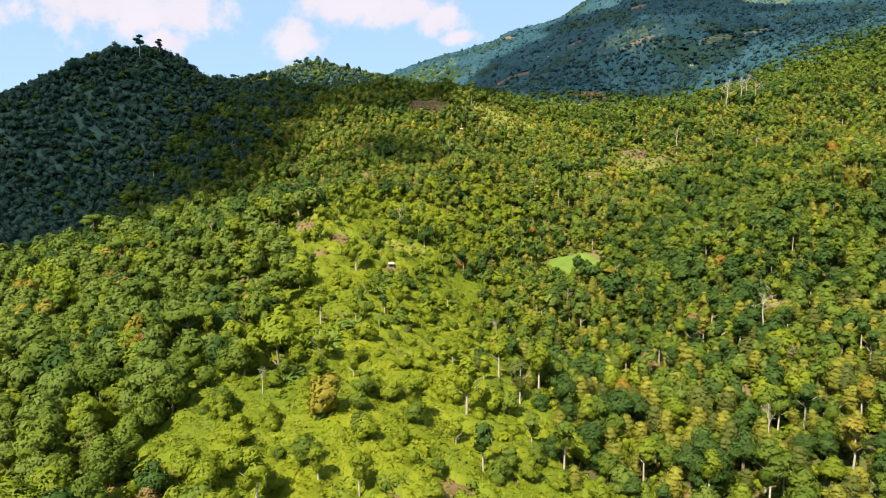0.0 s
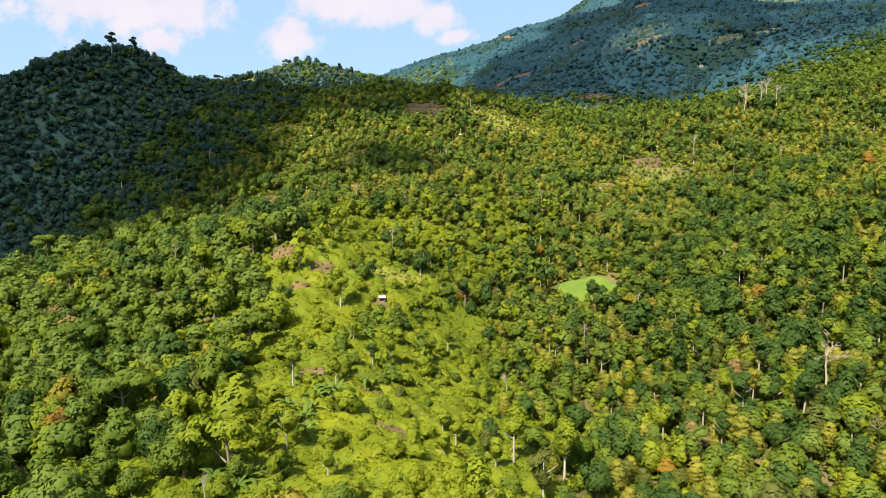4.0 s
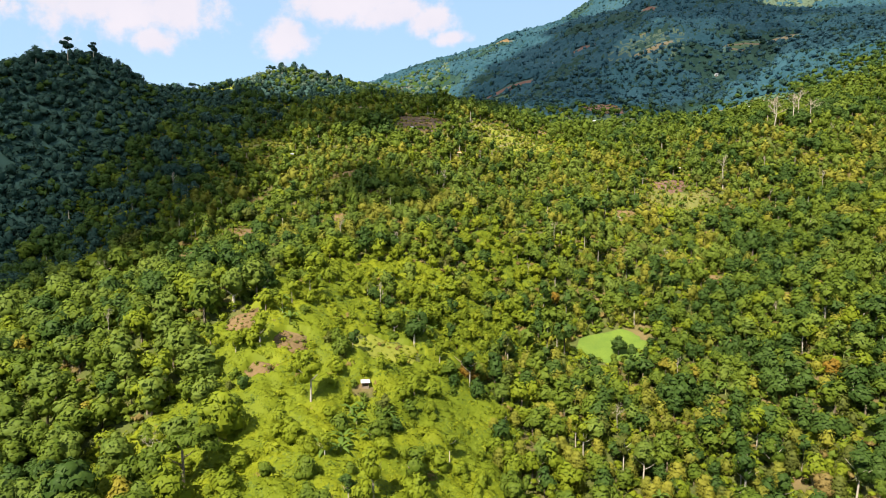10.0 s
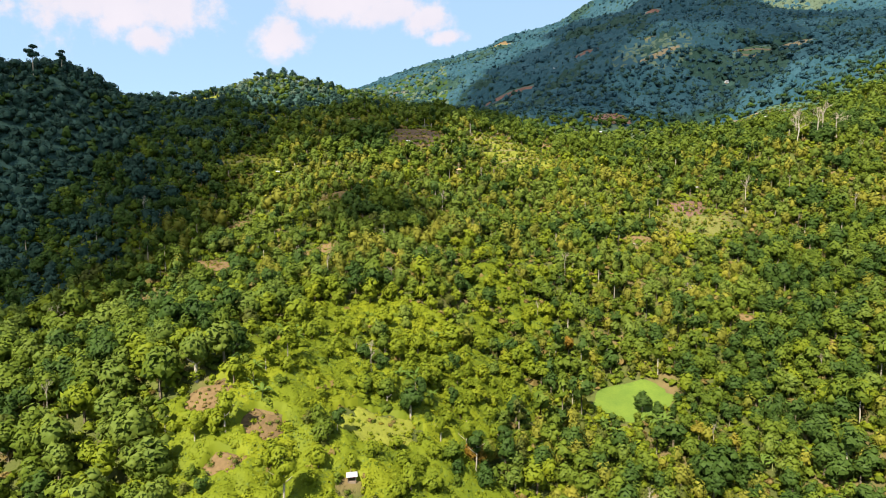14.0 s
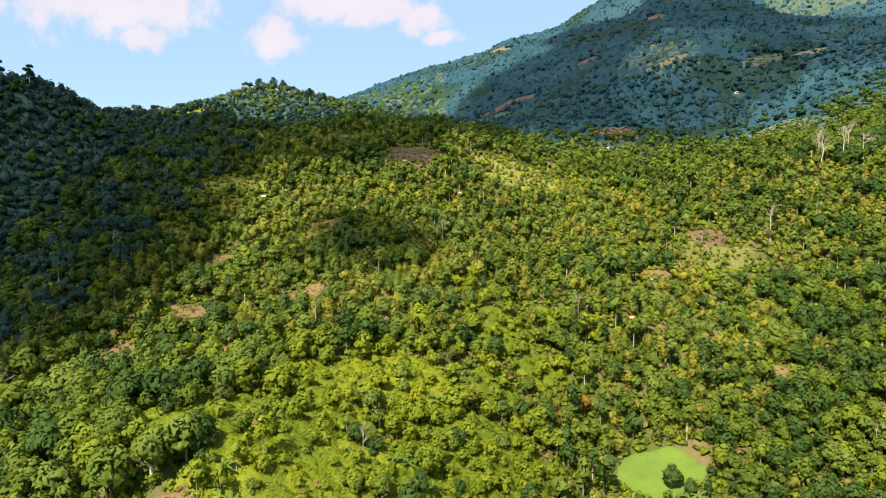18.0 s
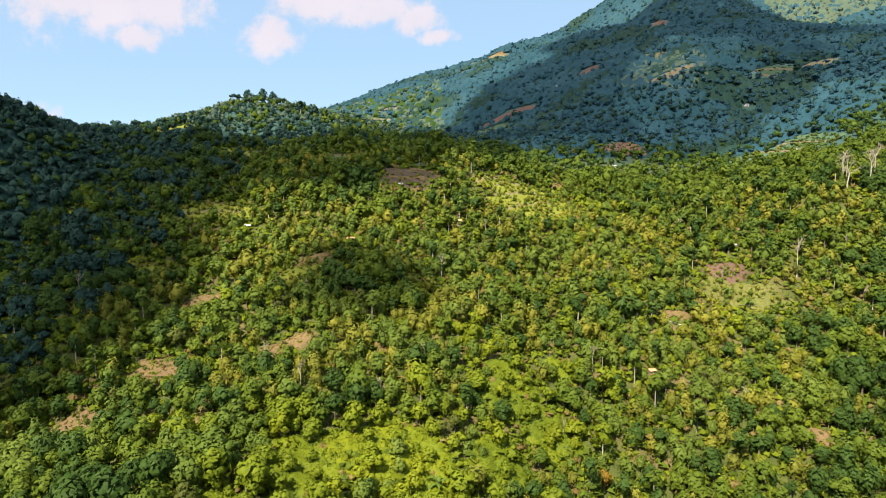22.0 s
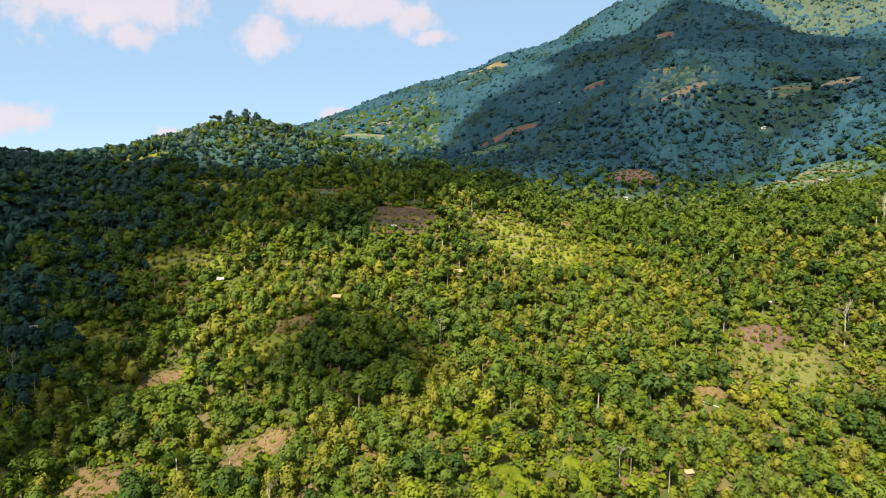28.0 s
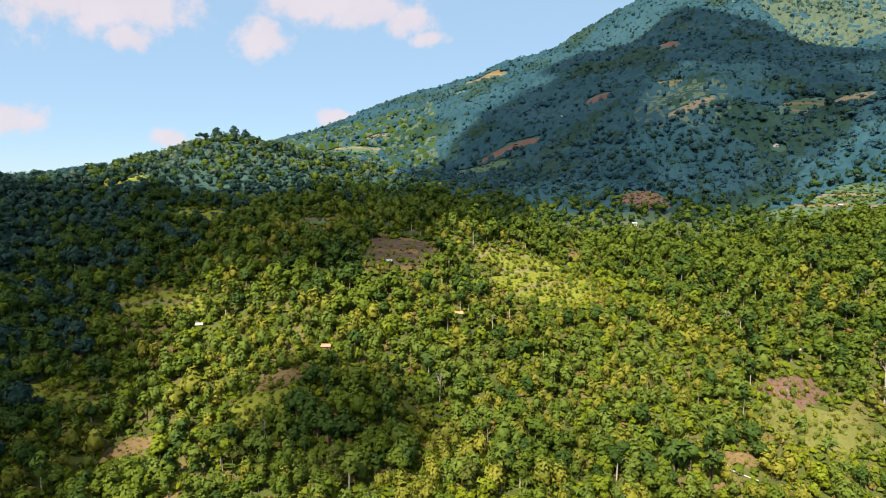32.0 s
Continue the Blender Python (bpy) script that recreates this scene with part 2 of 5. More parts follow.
def ground_material():
    """Grassy soil: undergrowth greens broken by leaf litter and reddish earth."""
    m = material("hill_soil", (0.036, 0.046, 0.011), (0.095, 0.108, 0.017), scale=1.5, rough=0.95, bump=0.5)
    nt = m.node_tree
    bs = nt.nodes["Principled BSDF"]
    old = bs.inputs["Base Color"].links[0].from_socket
    geo = nt.nodes.new("ShaderNodeNewGeometry")
    n = nt.nodes.new("ShaderNodeTexNoise")
    n.inputs["Scale"].default_value, n.inputs["Detail"].default_value = 0.045, 5
    nt.links.new(geo.outputs["Position"], n.inputs["Vector"])
    r = nt.nodes.new("ShaderNodeMapRange")
    r.inputs["From Min"].default_value, r.inputs["From Max"].default_value = 0.50, 0.68
    nt.links.new(n.outputs[0], r.inputs["Value"])
    mx = nt.nodes.new("ShaderNodeMix")
    mx.data_type = "RGBA"
    mx.inputs["B"].default_value = (0.16, 0.11, 0.045, 1)
    nt.links.new(r.outputs[0], mx.inputs["Factor"])
    nt.links.new(old, mx.inputs["A"])
    # blue-green ground colour: haze on the high ground, shade on the west hill
    sep, up, shade_haze = nt.nodes.new("ShaderNodeSeparateXYZ"), nt.nodes.new("ShaderNodeMapRange"), nt.nodes.new("ShaderNodeMix")
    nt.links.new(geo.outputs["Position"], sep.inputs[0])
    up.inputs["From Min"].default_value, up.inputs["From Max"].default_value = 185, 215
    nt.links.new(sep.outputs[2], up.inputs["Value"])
    shade_haze.data_type = "RGBA"
    shade_haze.inputs["B"].default_value = (0.036, 0.078, 0.062, 1)
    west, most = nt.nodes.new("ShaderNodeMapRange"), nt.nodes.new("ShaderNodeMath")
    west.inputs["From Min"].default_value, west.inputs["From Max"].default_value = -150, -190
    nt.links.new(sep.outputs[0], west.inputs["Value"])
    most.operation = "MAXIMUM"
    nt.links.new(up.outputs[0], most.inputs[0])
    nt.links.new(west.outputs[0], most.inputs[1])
    nt.links.new(most.outputs[0], shade_haze.inputs["Factor"])
    nt.links.new(mx.outputs["Result"], shade_haze.inputs["A"])
    pale_haze, above = nt.nodes.new("ShaderNodeMix"), nt.nodes.new("ShaderNodeMapRange")  # paler blue-green on the mountain: haze put into the ground colour
    pale_haze.data_type = "RGBA"
    pale_haze.inputs["B"].default_value = (0.066, 0.118, 0.112, 1)
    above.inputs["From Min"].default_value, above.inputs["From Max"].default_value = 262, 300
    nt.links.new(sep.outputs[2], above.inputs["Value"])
    nt.links.new(above.outputs[0], pale_haze.inputs["Factor"])
    nt.links.new(shade_haze.outputs["Result"], pale_haze.inputs["A"])
    nt.links.new(pale_haze.outputs["Result"], bs.inputs["Base Color"])
    return m


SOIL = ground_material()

# ---- the land ----
# ridge, gully and slope lines of the land: x, y, height
SPUR = [(-5, 40, 44), (-20, 139, 65), (-24, 200, 71), (-21, 279, 82), (-10, 310, 90), (-36, 363, 103), (-23, 431, 124),
        (4, 496, 137), (-43, 518, 155), (-62, 482, 142), (34, 438, 121), (37, 573, 175), (-16, 580, 183), (23, 609, 199), (-50, 622, 208)]
GULLY = [(30, 130, 50), (50, 251, 47), (63, 368, 73), (98, 471, 122), (110, 468, 126), (87, 433, 111), (129, 552, 162), (105, 600, 172), (141, 673, 198), (150, 700, 212)]
EAST = [(98, 266, 57), (115, 222, 67), (156, 296, 88), (239, 400, 132), (142, 440, 109), (178, 488, 142), (202, 446, 125), (142, 500, 140),
        (273, 475, 152), (207, 535, 164), (255, 545, 188), (269, 655, 205), (242, 698, 207), (301, 772, 250), (391, 758, 283), (330, 300, 130)]
WEST = [(-49, 221, 72), (-100, 226, 68), (-138, 232, 65), (-90, 256, 71), (-68, 298, 103), (-64, 320, 110), (-130, 375, 101), (-83, 387, 110),
        (-36, 350, 101), (-114, 456, 125), (-134, 453, 139), (-162, 487, 149), (-230, 422, 111), (-133, 489, 141), (-180, 130, 50), (-101, 536, 161)]
HILL = [(-249, 533, 222), (-272, 492, 201), (-241, 580, 227), (-228, 557, 224), (-198, 580, 198), (-190, 545, 186), (-222, 609, 208), (-235, 647, 220), (-264, 680, 223), (-340, 520, 190), (-310, 740, 222)]
BACK = [(-193, 678, 229), (-161, 771, 258), (-205, 728, 231), (-222, 692, 222), (-86, 718, 234), (-124, 664, 214), (-44, 634, 209), (7, 910, 236), (81, 810, 231), (-60, 960, 250)]
MOUNT = [(268, 840, 310), (305, 1029, 386), (372, 1165, 478), (304, 1155, 421), (238, 1145, 398), (180, 1135, 384), (400, 1240, 462), (325, 1235, 412),
         (255, 1225, 388), (190, 1215, 380), (369, 1335, 524), (284, 1335, 471), (209, 1335, 437), (143, 1330, 421), (105, 1325, 402), (21, 1325, 379),
         (-111, 1325, 323), (-241, 1325, 284), (150, 1480, 400), (-60, 1480, 320), (524, 1083, 410), (600, 1330, 620), (480, 1500, 590), (800, 1500, 650),
         (780, 1050, 430), (-330, 1330, 240)]
AROUND = [(0, -150, 30), (-400, -150, 20), (400, -150, 60), (-450, 250, 70), (480, 150, 120), (620, 620, 280), (-560, 600, 150), (-560, 1000, 140),
          (-500, 1500, 150), (0, 1700, 300), (500, 1900, 420), (1100, 1000, 380), (1100, 400, 220), (1000, -200, 90), (-900, 300, 60)]
SPOTS = np.array(SPUR + GULLY + EAST + WEST + HILL + BACK + MOUNT + AROUND, float)


def spread(x, y):
    return np.sqrt((x[:, None] - SPOTS[None, :, 0]) ** 2 + (y[:, None] - SPOTS[None, :, 1]) ** 2 + 24.0 ** 2)


def land_weights():
    n = len(SPOTS)
    a = np.zeros((n + 1, n + 1))
    a[:n, :n] = spread(SPOTS[:, 0], SPOTS[:, 1]) - 3.0 * np.eye(n)
    a[:n, n] = a[n, :n] = 1
    return np.linalg.solve(a, np.append(SPOTS[:, 2], 0))


LAND = land_weights()


def height(x, y):
    """The ground's height at arrays x, y: smooth land through its ridge and gully lines, with small humps, falling to a far plain."""
    x, y = np.atleast_1d(np.asarray(x, float)), np.atleast_1d(np.asarray(y, float))
    z = np.empty_like(x)
    for i in range(0, len(x), 20000):
        s = slice(i, i + 20000)
        z[s] = spread(x[s], y[s]) @ LAND[:-1] + LAND[-1]
    z += 1.1 * np.sin(x / 9.3 + 1.7 * np.sin(y / 23)) * np.sin(y / 11.1 + 1.3 * np.sin(x / 19)) + 0.5 * np.sin(x / 3.7 + y / 6.1) * np.sin(y / 4.3 - x / 7.9)
    high = np.clip((y - 780) / 120, 0, 1)  # spurs and gullies down the mountain
    z += high * (4.5 * np.sin(x / 31 + 0.9 * np.sin(y / 83)) * np.sin(y / 74 + 0.7 * np.sin(x / 47)) + 1.8 * np.sin(x / 13.5 + y / 29) * np.sin(y / 17 - x / 41))
    far = np.clip((np.hypot(x - 60, y - 700) - 1150) / 900, 0, 1)
    far = far * far * (3 - 2 * far)
    return z * (1 - far) + 0.0 * far


def mesh_of(name, verts, faces, mats, index=None, smooth=False, normals=None):
    """A mesh from arrays of vertices and triangles."""
    verts, faces = np.asarray(verts, np.float32), np.asarray(faces, np.int32)
    me = bpy.data.meshes.new(name)
    me.vertices.add(len(verts))
    me.vertices.foreach_set("co", verts.ravel())
    k = faces.shape[1]
    me.loops.add(faces.size)
    me.loops.foreach_set("vertex_index", faces.ravel())
    me.polygons.add(len(faces))
    me.polygons.foreach_set("loop_start", np.arange(0, faces.size, k, dtype=np.int32))
    me.polygons.foreach_set("use_smooth", np.full(len(faces), smooth))
    for mat in mats:
        me.materials.append(mat)
    if index is not None:
        me.polygons.foreach_set("material_index", np.asarray(index, np.int32))
    me.update(calc_edges=True)
    if normals is not None:
        me.attributes.new("custom_normal", "FLOAT_VECTOR", "POINT").data.foreach_set("vector", np.asarray(normals, np.float32).ravel())
    return me


def part(name, me, parent, label=""):
    ob = new(name, me)
    ob.parent = parent
    if label:
        ob["label"] = label
    return ob


def build_ground():
    def lines(lo, hi, step, far_lo, far_hi):
        inner = np.arange(lo, hi + 0.1, step)
        out = lambda span: span * (np.arange(1, 29) / 28.0) ** 2.2
        return np.concatenate([(lo - out(lo - far_lo))[::-1], inner, hi + out(far_hi - hi)])
    xs, ys = lines(-560, 640, 4.0, -4700, 4700), lines(60, 1020, 4.0, -4400, 4900)
    gx, gy = np.meshgrid(xs, ys)
    gz = height(gx.ravel(), gy.ravel())
    nx, ny = len(xs), len(ys)
    i = (np.arange(ny - 1)[:, None] * nx + np.arange(nx - 1)[None]).ravel()
    faces = np.stack([i, i + 1, i + nx + 1, i + nx], 1)
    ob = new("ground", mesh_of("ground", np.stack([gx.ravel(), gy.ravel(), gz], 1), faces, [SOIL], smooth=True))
    tagged(ob, "steep hillside of grass, leaf litter and reddish soil", "ground", kind="structure")


build_ground()

# fields and bare plots: name, label, material, x, y, half sizes, turn
PLOTS = [
    ("lawn", "smooth bright green lawn among trees", LAWN, 75, 363, 19, 10.5, 0.2),
    ("meadow", "grassy terrace on the spur, edged by trees", MEADOW, -18, 298, 13, 6.5, 0.25),
    ("landslip", "bare brown landslip scar in the gully", EARTH, 50, 247, 4.5, 11, 0.1),
    ("bare_plot", "bare brown earth plot on the spur", EARTH, 3, 122, 6, 5, 0),
    ("bare_plot", "small bare earth plot beside the path", EARTH, -11, 116, 4, 3, 0.4),
    ("bare_plot", "dug brown plot with sparse weeds", EARTH, -20, 207, 4.5, 3.6, 0.3),
    ("bare_plot", "narrow dug plot among shrubs", EARTH, -12, 187, 6, 3.5, -0.3),
    ("bare_plot", "dug slope with dry stalks", EARTH, -37, 220, 7, 5, 0.5),
    ("bare_plot", "reddish dug plot beside trees", EARTH, -63, 293, 6.5, 5.0, 0.3),
    ("bare_plot", "dry dug plot on the spur", EARTH, -47, 287, 6.0, 4.5, 0.1),
    ("bare_plot", "dry dug plot on the spur", EARTH, -54, 275, 5.0, 3.5, 0.1),
    ("clearing", "reddish bare clearing with stumps on the slope", REDSOIL, 149, 502, 15, 8, -0.35),
    ("clearing", "grassy clearing planted with rows of clove saplings", SAPLINGS, 150, 484, 24, 11, -0.3),
    ("bare_plot", "bare plot round a white post", EARTH, 112, 474, 8, 4, -0.4),
    ("dry_field", "pale dry terrace field on the spur", STRAW, 34, 574, 8, 2.5, 0.1),
    ("dry_field", "pale dry field on the spur's crown", STRAW, 45, 592, 7, 3, 0.0),
    ("meadow", "bright grassy crown of the spur", MEADOW, 62, 586, 38, 21, 0.0),
    ("ploughed_field", "red-brown ploughed terraces beside the spur's crown", PLOUGHED, -14, 593, 20, 9, 0.05),
    ("clearing", "bare red clearing on the mountain's foot", REDSOIL, 161, 712, 19, 14, 0.0),
    ("bare_plot", "bare brown bank between trees", EARTH, 87, 622, 5, 6, 0.2),
    ("green_field", "green terrace field at the mountain's foot", FIELD, 254, 686, 17, 11, 0.1),
    ("terrace_field", "tan and green terrace field on the east slope", FIELD, 298, 684, 27, 20, 0.25),
    ("bare_plot", "orange-brown dry plot among clove trees", EARTH, -103, 418, 11, 9, 0.3),
    ("bare_plot", "orange-brown dry plot on the west flank", EARTH, -118, 390, 9, 6, 0.3),
    ("bare_plot", "dry plot with bare stalks", EARTH, -59, 431, 12, 7, 0.2),
    ("bare_plot", "orange earth plot in the orchard", EARTH, 136, 401, 6, 5, 0.4),
    ("bare_plot", "earth plot beside the thatched hut", EARTH, -59, 500, 10, 5, 0.2),
    ("bare_plot", "earth plot on the orchard slope", EARTH, -105, 475, 9, 5, 0.5),
    ("meadow", "grassy terrace field on the west slope", MEADOW, -122, 552, 22, 8, 0.15),
    ("meadow", "grassy clearing beside a hut", MEADOW, -138, 492, 14, 7, 0.2),
    ("meadow", "grassy orchard plot with small trees", MEADOW, -62, 488, 14, 9, 0.2),
    ("red_bank", "long red earth bank on the dark slope", REDSOIL, 90, 897, 32, 11, 0.05),
    ("red_bank", "red earth scar high on the mountain", REDSOIL, 316, 1060, 13, 15, -0.3),
    ("red_bank", "red earth scar on the mountain's flank", REDSOIL, 192, 930, 17, 11, 0.4),
    ("red_bank", "tan terraces cut in the far ridge", EARTH, 110, 1270, 33, 36, 0.1),
    ("mountain_field", "tan strip field on the far ridge", FIELD_DRY, 50, 1187, 38, 14, 0.1),
    ("mountain_field", "brown-green terrace fields on the mountain", FIELD, 342, 817, 24, 8, 0.1),
    ("mountain_field", "tan field strip on the mountain", FIELD_DRY, 388, 812, 22, 7, 0.1),
    ("mountain_field", "reddish field strip on the mountain", FIELD_DRY, 250, 836, 24, 5, 0.1),
    ("mountain_field", "stepped tan field on the mountain", FIELD_DRY, 258, 914, 13, 16, 0.0),
    ("mountain_field", "dim green field behind the spur", FIELD, 58, 860, 36, 18, 0.0),
    ("mountain_field", "pale green terraces beyond the saddle", FIELD, -78, 1005, 44, 22, 0.1),
    ("mountain_field", "tan terraces beyond the saddle", FIELD_DRY, -58, 1062, 34, 9, 0.1),
    ("mountain_field", "small green field below the back ridge", FIELD, -93, 739, 15, 9, 0.1),
    ("ridge_field", "bright grass field on the back ridge", MEADOW, -196, 672, 26, 8, 0.4),
    ("hill_terrace", "brown terrace field below the back ridge", EARTH, -60, 618, 13, 5, 0.0),
    ("hill_terrace", "green terrace field below the back ridge", MEADOW, -130, 640, 20, 9, 0.2),
]


def drape(cx, cy, a, b, turn, lift, seed, rings=7, spokes=30, ragged=1.0):
    """An uneven plot laid over the ground."""
    rng = np.random.default_rng(seed)
    ang = np.linspace(0, 2 * np.pi, spokes, endpoint=False)
    wob = 1 + ragged * (0.20 * np.sin(2 * ang + rng.uniform(0, 6)) + 0.15 * np.sin(5 * ang + rng.uniform(0, 6)) + rng.normal(0, 0.10, spokes))
    r = np.arange(rings + 1)[:, None] / rings
    px, py = a * r * wob * np.cos(ang), b * r * wob * np.sin(ang)
    x, y = cx + px * math.cos(turn) - py * math.sin(turn), cy + px * math.sin(turn) + py * math.cos(turn)
    z = height(x.ravel(), y.ravel()) + lift - 1.2 * (np.repeat(r, spokes, 1).ravel() > 0.999)
    v = np.stack([x.ravel(), y.ravel(), z], 1)
    f = []
    for i in range(rings):
        for j in range(spokes):
            k = (j + 1) % spokes
            f.append((i * spokes + j, (i + 1) * spokes + j, (i + 1) * spokes + k, i * spokes + k))
    return v, np.array(f)


for n, (name, label, mat, cx, cy, a, b, turn) in enumerate(PLOTS):
    v, f = drape(cx, cy, a, b, turn, 0.35 + 0.03 * (n % 7), 40 + n, ragged=0.35 if name == "lawn" else 1.0)
    tagged(new(name, mesh_of(name, v, f, [mat], smooth=True)), label, name.replace("_", " "), kind="structure")


# open yards round huts, pipe and single trees: x, y, radius
YARDS = [(-23, 276, 4.0), (-25, 193, 4.0), (-101, 532, 5), (-43, 516, 5), (87, 430, 4), (-19, 580, 5), (-162, 485, 5), (-83, 383, 7), (15, 546, 5), (163, 518, 4.5), (284, 668, 5),
         (111, 466, 6), (143, 671, 6), (300, 777, 6), (178, 484, 4), (4, 493, 4), (115, 220, 5), (-44, 630, 4)]


def in_yards(x, y):
    return np.any([(x - a) ** 2 + (y - b) ** 2 < r * r for a, b, r in YARDS], axis=0)


def in_plots(x, y, grow=1.0, names=None):
    hit = np.zeros(len(x), bool)
    for name, label, mat, cx, cy, a, b, turn in PLOTS:
        if names and name not in names:
            continue
        c, s = math.cos(turn), math.sin(turn)
        px, py = (x - cx) * c + (y - cy) * s, -(x - cx) * s + (y - cy) * c
        hit |= (px / a) ** 2 + (py / b) ** 2 < grow
    return hit


# ---- the cloud whose shade lies on the west hill, the back ridge and the mountain ----
# ground spots under it: x, y, radius
WEST_SHADE = [(-212, 470, 62), (-224, 400, 58), (-275, 345, 66), (-345, 320, 85), (-300, 440, 85), (-208, 545, 62), (-265, 540, 75), (-340, 540, 90), (-240, 595, 50), (-300, 640, 50),
              (-180, 440, 38), (-172, 500, 38), (-160, 548, 34), (-185, 585, 45), (-156, 470, 28), (-150, 442, 24), (-154, 412, 22), (-158, 386, 20), (-148, 520, 26), (-146, 495, 24), (-165, 425, 30), (-150, 430, 22), (-176, 392, 28), (-136, 470, 20), (-132, 495, 20), (-134, 445, 18), (-152, 405, 22)]
BACK_SHADE = [(-125, 596, 32), (-75, 624, 32), (-28, 636, 30), (18, 654, 32), (-120, 632, 40), (-60, 652, 36), (-165, 640, 38), (-212, 615, 34), (0, 668, 32), (-100, 662, 26), (50, 700, 36), (-38, 590, 24), (-60, 578, 18), (-14, 594, 22), (-45, 608, 26), (-20, 620, 26), (10, 642, 26), (-72, 600, 26)]
MOUNT_DARK = [(105, 870, 50), (60, 790, 52), (150, 760, 46), (120, 830, 70), (50, 850, 46), (190, 850, 55), (130, 930, 62), (205, 940, 62), (150, 1010, 55), (215, 1010, 60), (280, 990, 60), (330, 1000, 60),
              (250, 1080, 55), (310, 1110, 55), (365, 1120, 50), (400, 1040, 60), (440, 960, 60), (380, 930, 55), (450, 1090, 45), (500, 960, 60), (100, 985, 40), (190, 1090, 42), (20, 795, 40), (40, 900, 42), (66, 950, 36), (28, 745, 36), (380, 850, 55), (345, 805, 34)]
MOUNT_THIN = [(230, 800, 75), (300, 850, 75), (310, 790, 50), (375, 830, 60), (440, 860, 70), (520, 860, 80), (560, 930, 80), (90, 740, 60), (160, 725, 60), (240, 745, 46), (430, 780, 60), (330, 900, 70), (240, 890, 60)]
EDGE_SHADE = [(-8, 606, 17), (-45, 596, 20), (-88, 580, 18), (-120, 566, 16), (28, 640, 18), (60, 655, 22), (-60, 575, 12), (-136, 452, 16), (-134, 480, 16), (-130, 512, 16), (-136, 540, 14), (-140, 425, 15), (-134, 440, 15)]
STRAY_SHADE = [(-42, 480, 33), (-26, 473, 29), (-54, 476, 24), (-36, 492, 24)]
LOW_SHADE = [(-150, 440, 30), (-135, 456, 22), (-131, 432, 18), (-160, 412, 26), (-150, 475, 24), (-128, 470, 14), (-142, 405, 15)]


def build_cloud():
    """A broken cumulus deck in three thin layers, domed above a flat base, thickest over the given spots."""
    def over(spots):
        out = []
        for gx, gy, r in spots:
            k = (1050 - height([gx], [gy])[0]) / SUN_WAY.z
            out.append((gx + SUN_WAY.x * k, gy + SUN_WAY.y * k, r))
        return np.array(out)
    groups = [(over(WEST_SHADE + BACK_SHADE), 0.73), (over(MOUNT_DARK), 0.72), (over(MOUNT_THIN), 0.53), (over(EDGE_SHADE), 0.58), (over(STRAY_SHADE), 0.73), (over(LOW_SHADE), 2.0)]
    every = np.concatenate([g for g, _ in groups])
    xs = np.arange(every[:, 0].min() - 110, every[:, 0].max() + 110, 6.0)
    ys = np.arange(every[:, 1].min() - 110, every[:, 1].max() + 110, 6.0)
    gx, gy = np.meshgrid(xs, ys)
    x, y = gx.ravel(), gy.ravel()
    ragged = 0.80 + 0.22 * np.sin(x / 19 + 1.7 * np.sin(y / 23)) * np.sin(y / 17 + 1.3) + 0.16 * np.sin(x / 7.3 + 1.5 * np.sin(y / 9)) + 0.12 * np.sin(y / 5.1 + x / 11)
    field = np.zeros(len(x))
    for spots, most in groups:
        f = sum(np.exp(-1.1 * ((x - a) ** 2 + (y - b) ** 2) / r ** 2) for a, b, r in spots) * (ragged + 0.2)
        field = np.maximum(field, np.minimum(f, most))
    nx = len(xs)
    c = (np.arange(len(ys) - 1)[:, None] * nx + np.arange(nx - 1)[None]).ravel()
    quad = np.stack([c, c + 1, c + nx + 1, c + nx], 1)
    vs, fs, base = [], [], 0
    for k, edge in enumerate((0.36, 0.54, 0.74)):
        q = quad[(field[quad] > edge).all(1)]
        used, q = np.unique(q, return_inverse=True)
        q = q.reshape(-1, 4)
        dome = 26 * np.sqrt(np.clip((field[used] - edge) / 0.5, 0, 1)) + 0.4
        z = 1050.0 + 34 * k + 4 * np.sin(x[used] / 31) * np.sin(y[used] / 27)
        lx, ly = x[used] + SUN_WAY.x / SUN_WAY.z * 34 * k, y[used] + SUN_WAY.y / SUN_WAY.z * 34 * k  # each layer leans towards the sun
        vs += [np.stack([lx, ly, z], 1), np.stack([lx, ly, z + dome], 1)]
        fs += [q[:, ::-1] + base, q + base + len(used)]
        base += 2 * len(used)
    tagged(new("cloud", mesh_of("cloud", np.concatenate(vs), np.concatenate(fs), [VAPOUR], smooth=True)), "broad broken white cumulus deck over the hill and mountain", "cloud", kind="structure")


build_cloud()

# ---- plants ----
def ico_sphere(level):
    b = bmesh.new()
    bmesh.ops.create_icosphere(b, subdivisions=level, radius=1)
    v, f = np.array([p.co[:] for p in b.verts]), np.array([[p.index for p in q.verts] for q in b.faces])
    b.free()
    return v, f


ICO1, ICO2 = ico_sphere(1), ico_sphere(2)
OCTA = (np.array([(1, 0, 0), (0, 1, 0), (-1, 0, 0), (0, -1, 0), (0, 0, 1), (0, 0, -1)], float), np.array([(0, 1, 4), (1, 2, 4), (2, 3, 4), (3, 0, 4), (1, 0, 5), (2, 1, 5), (3, 2, 5), (0, 3, 5)]))


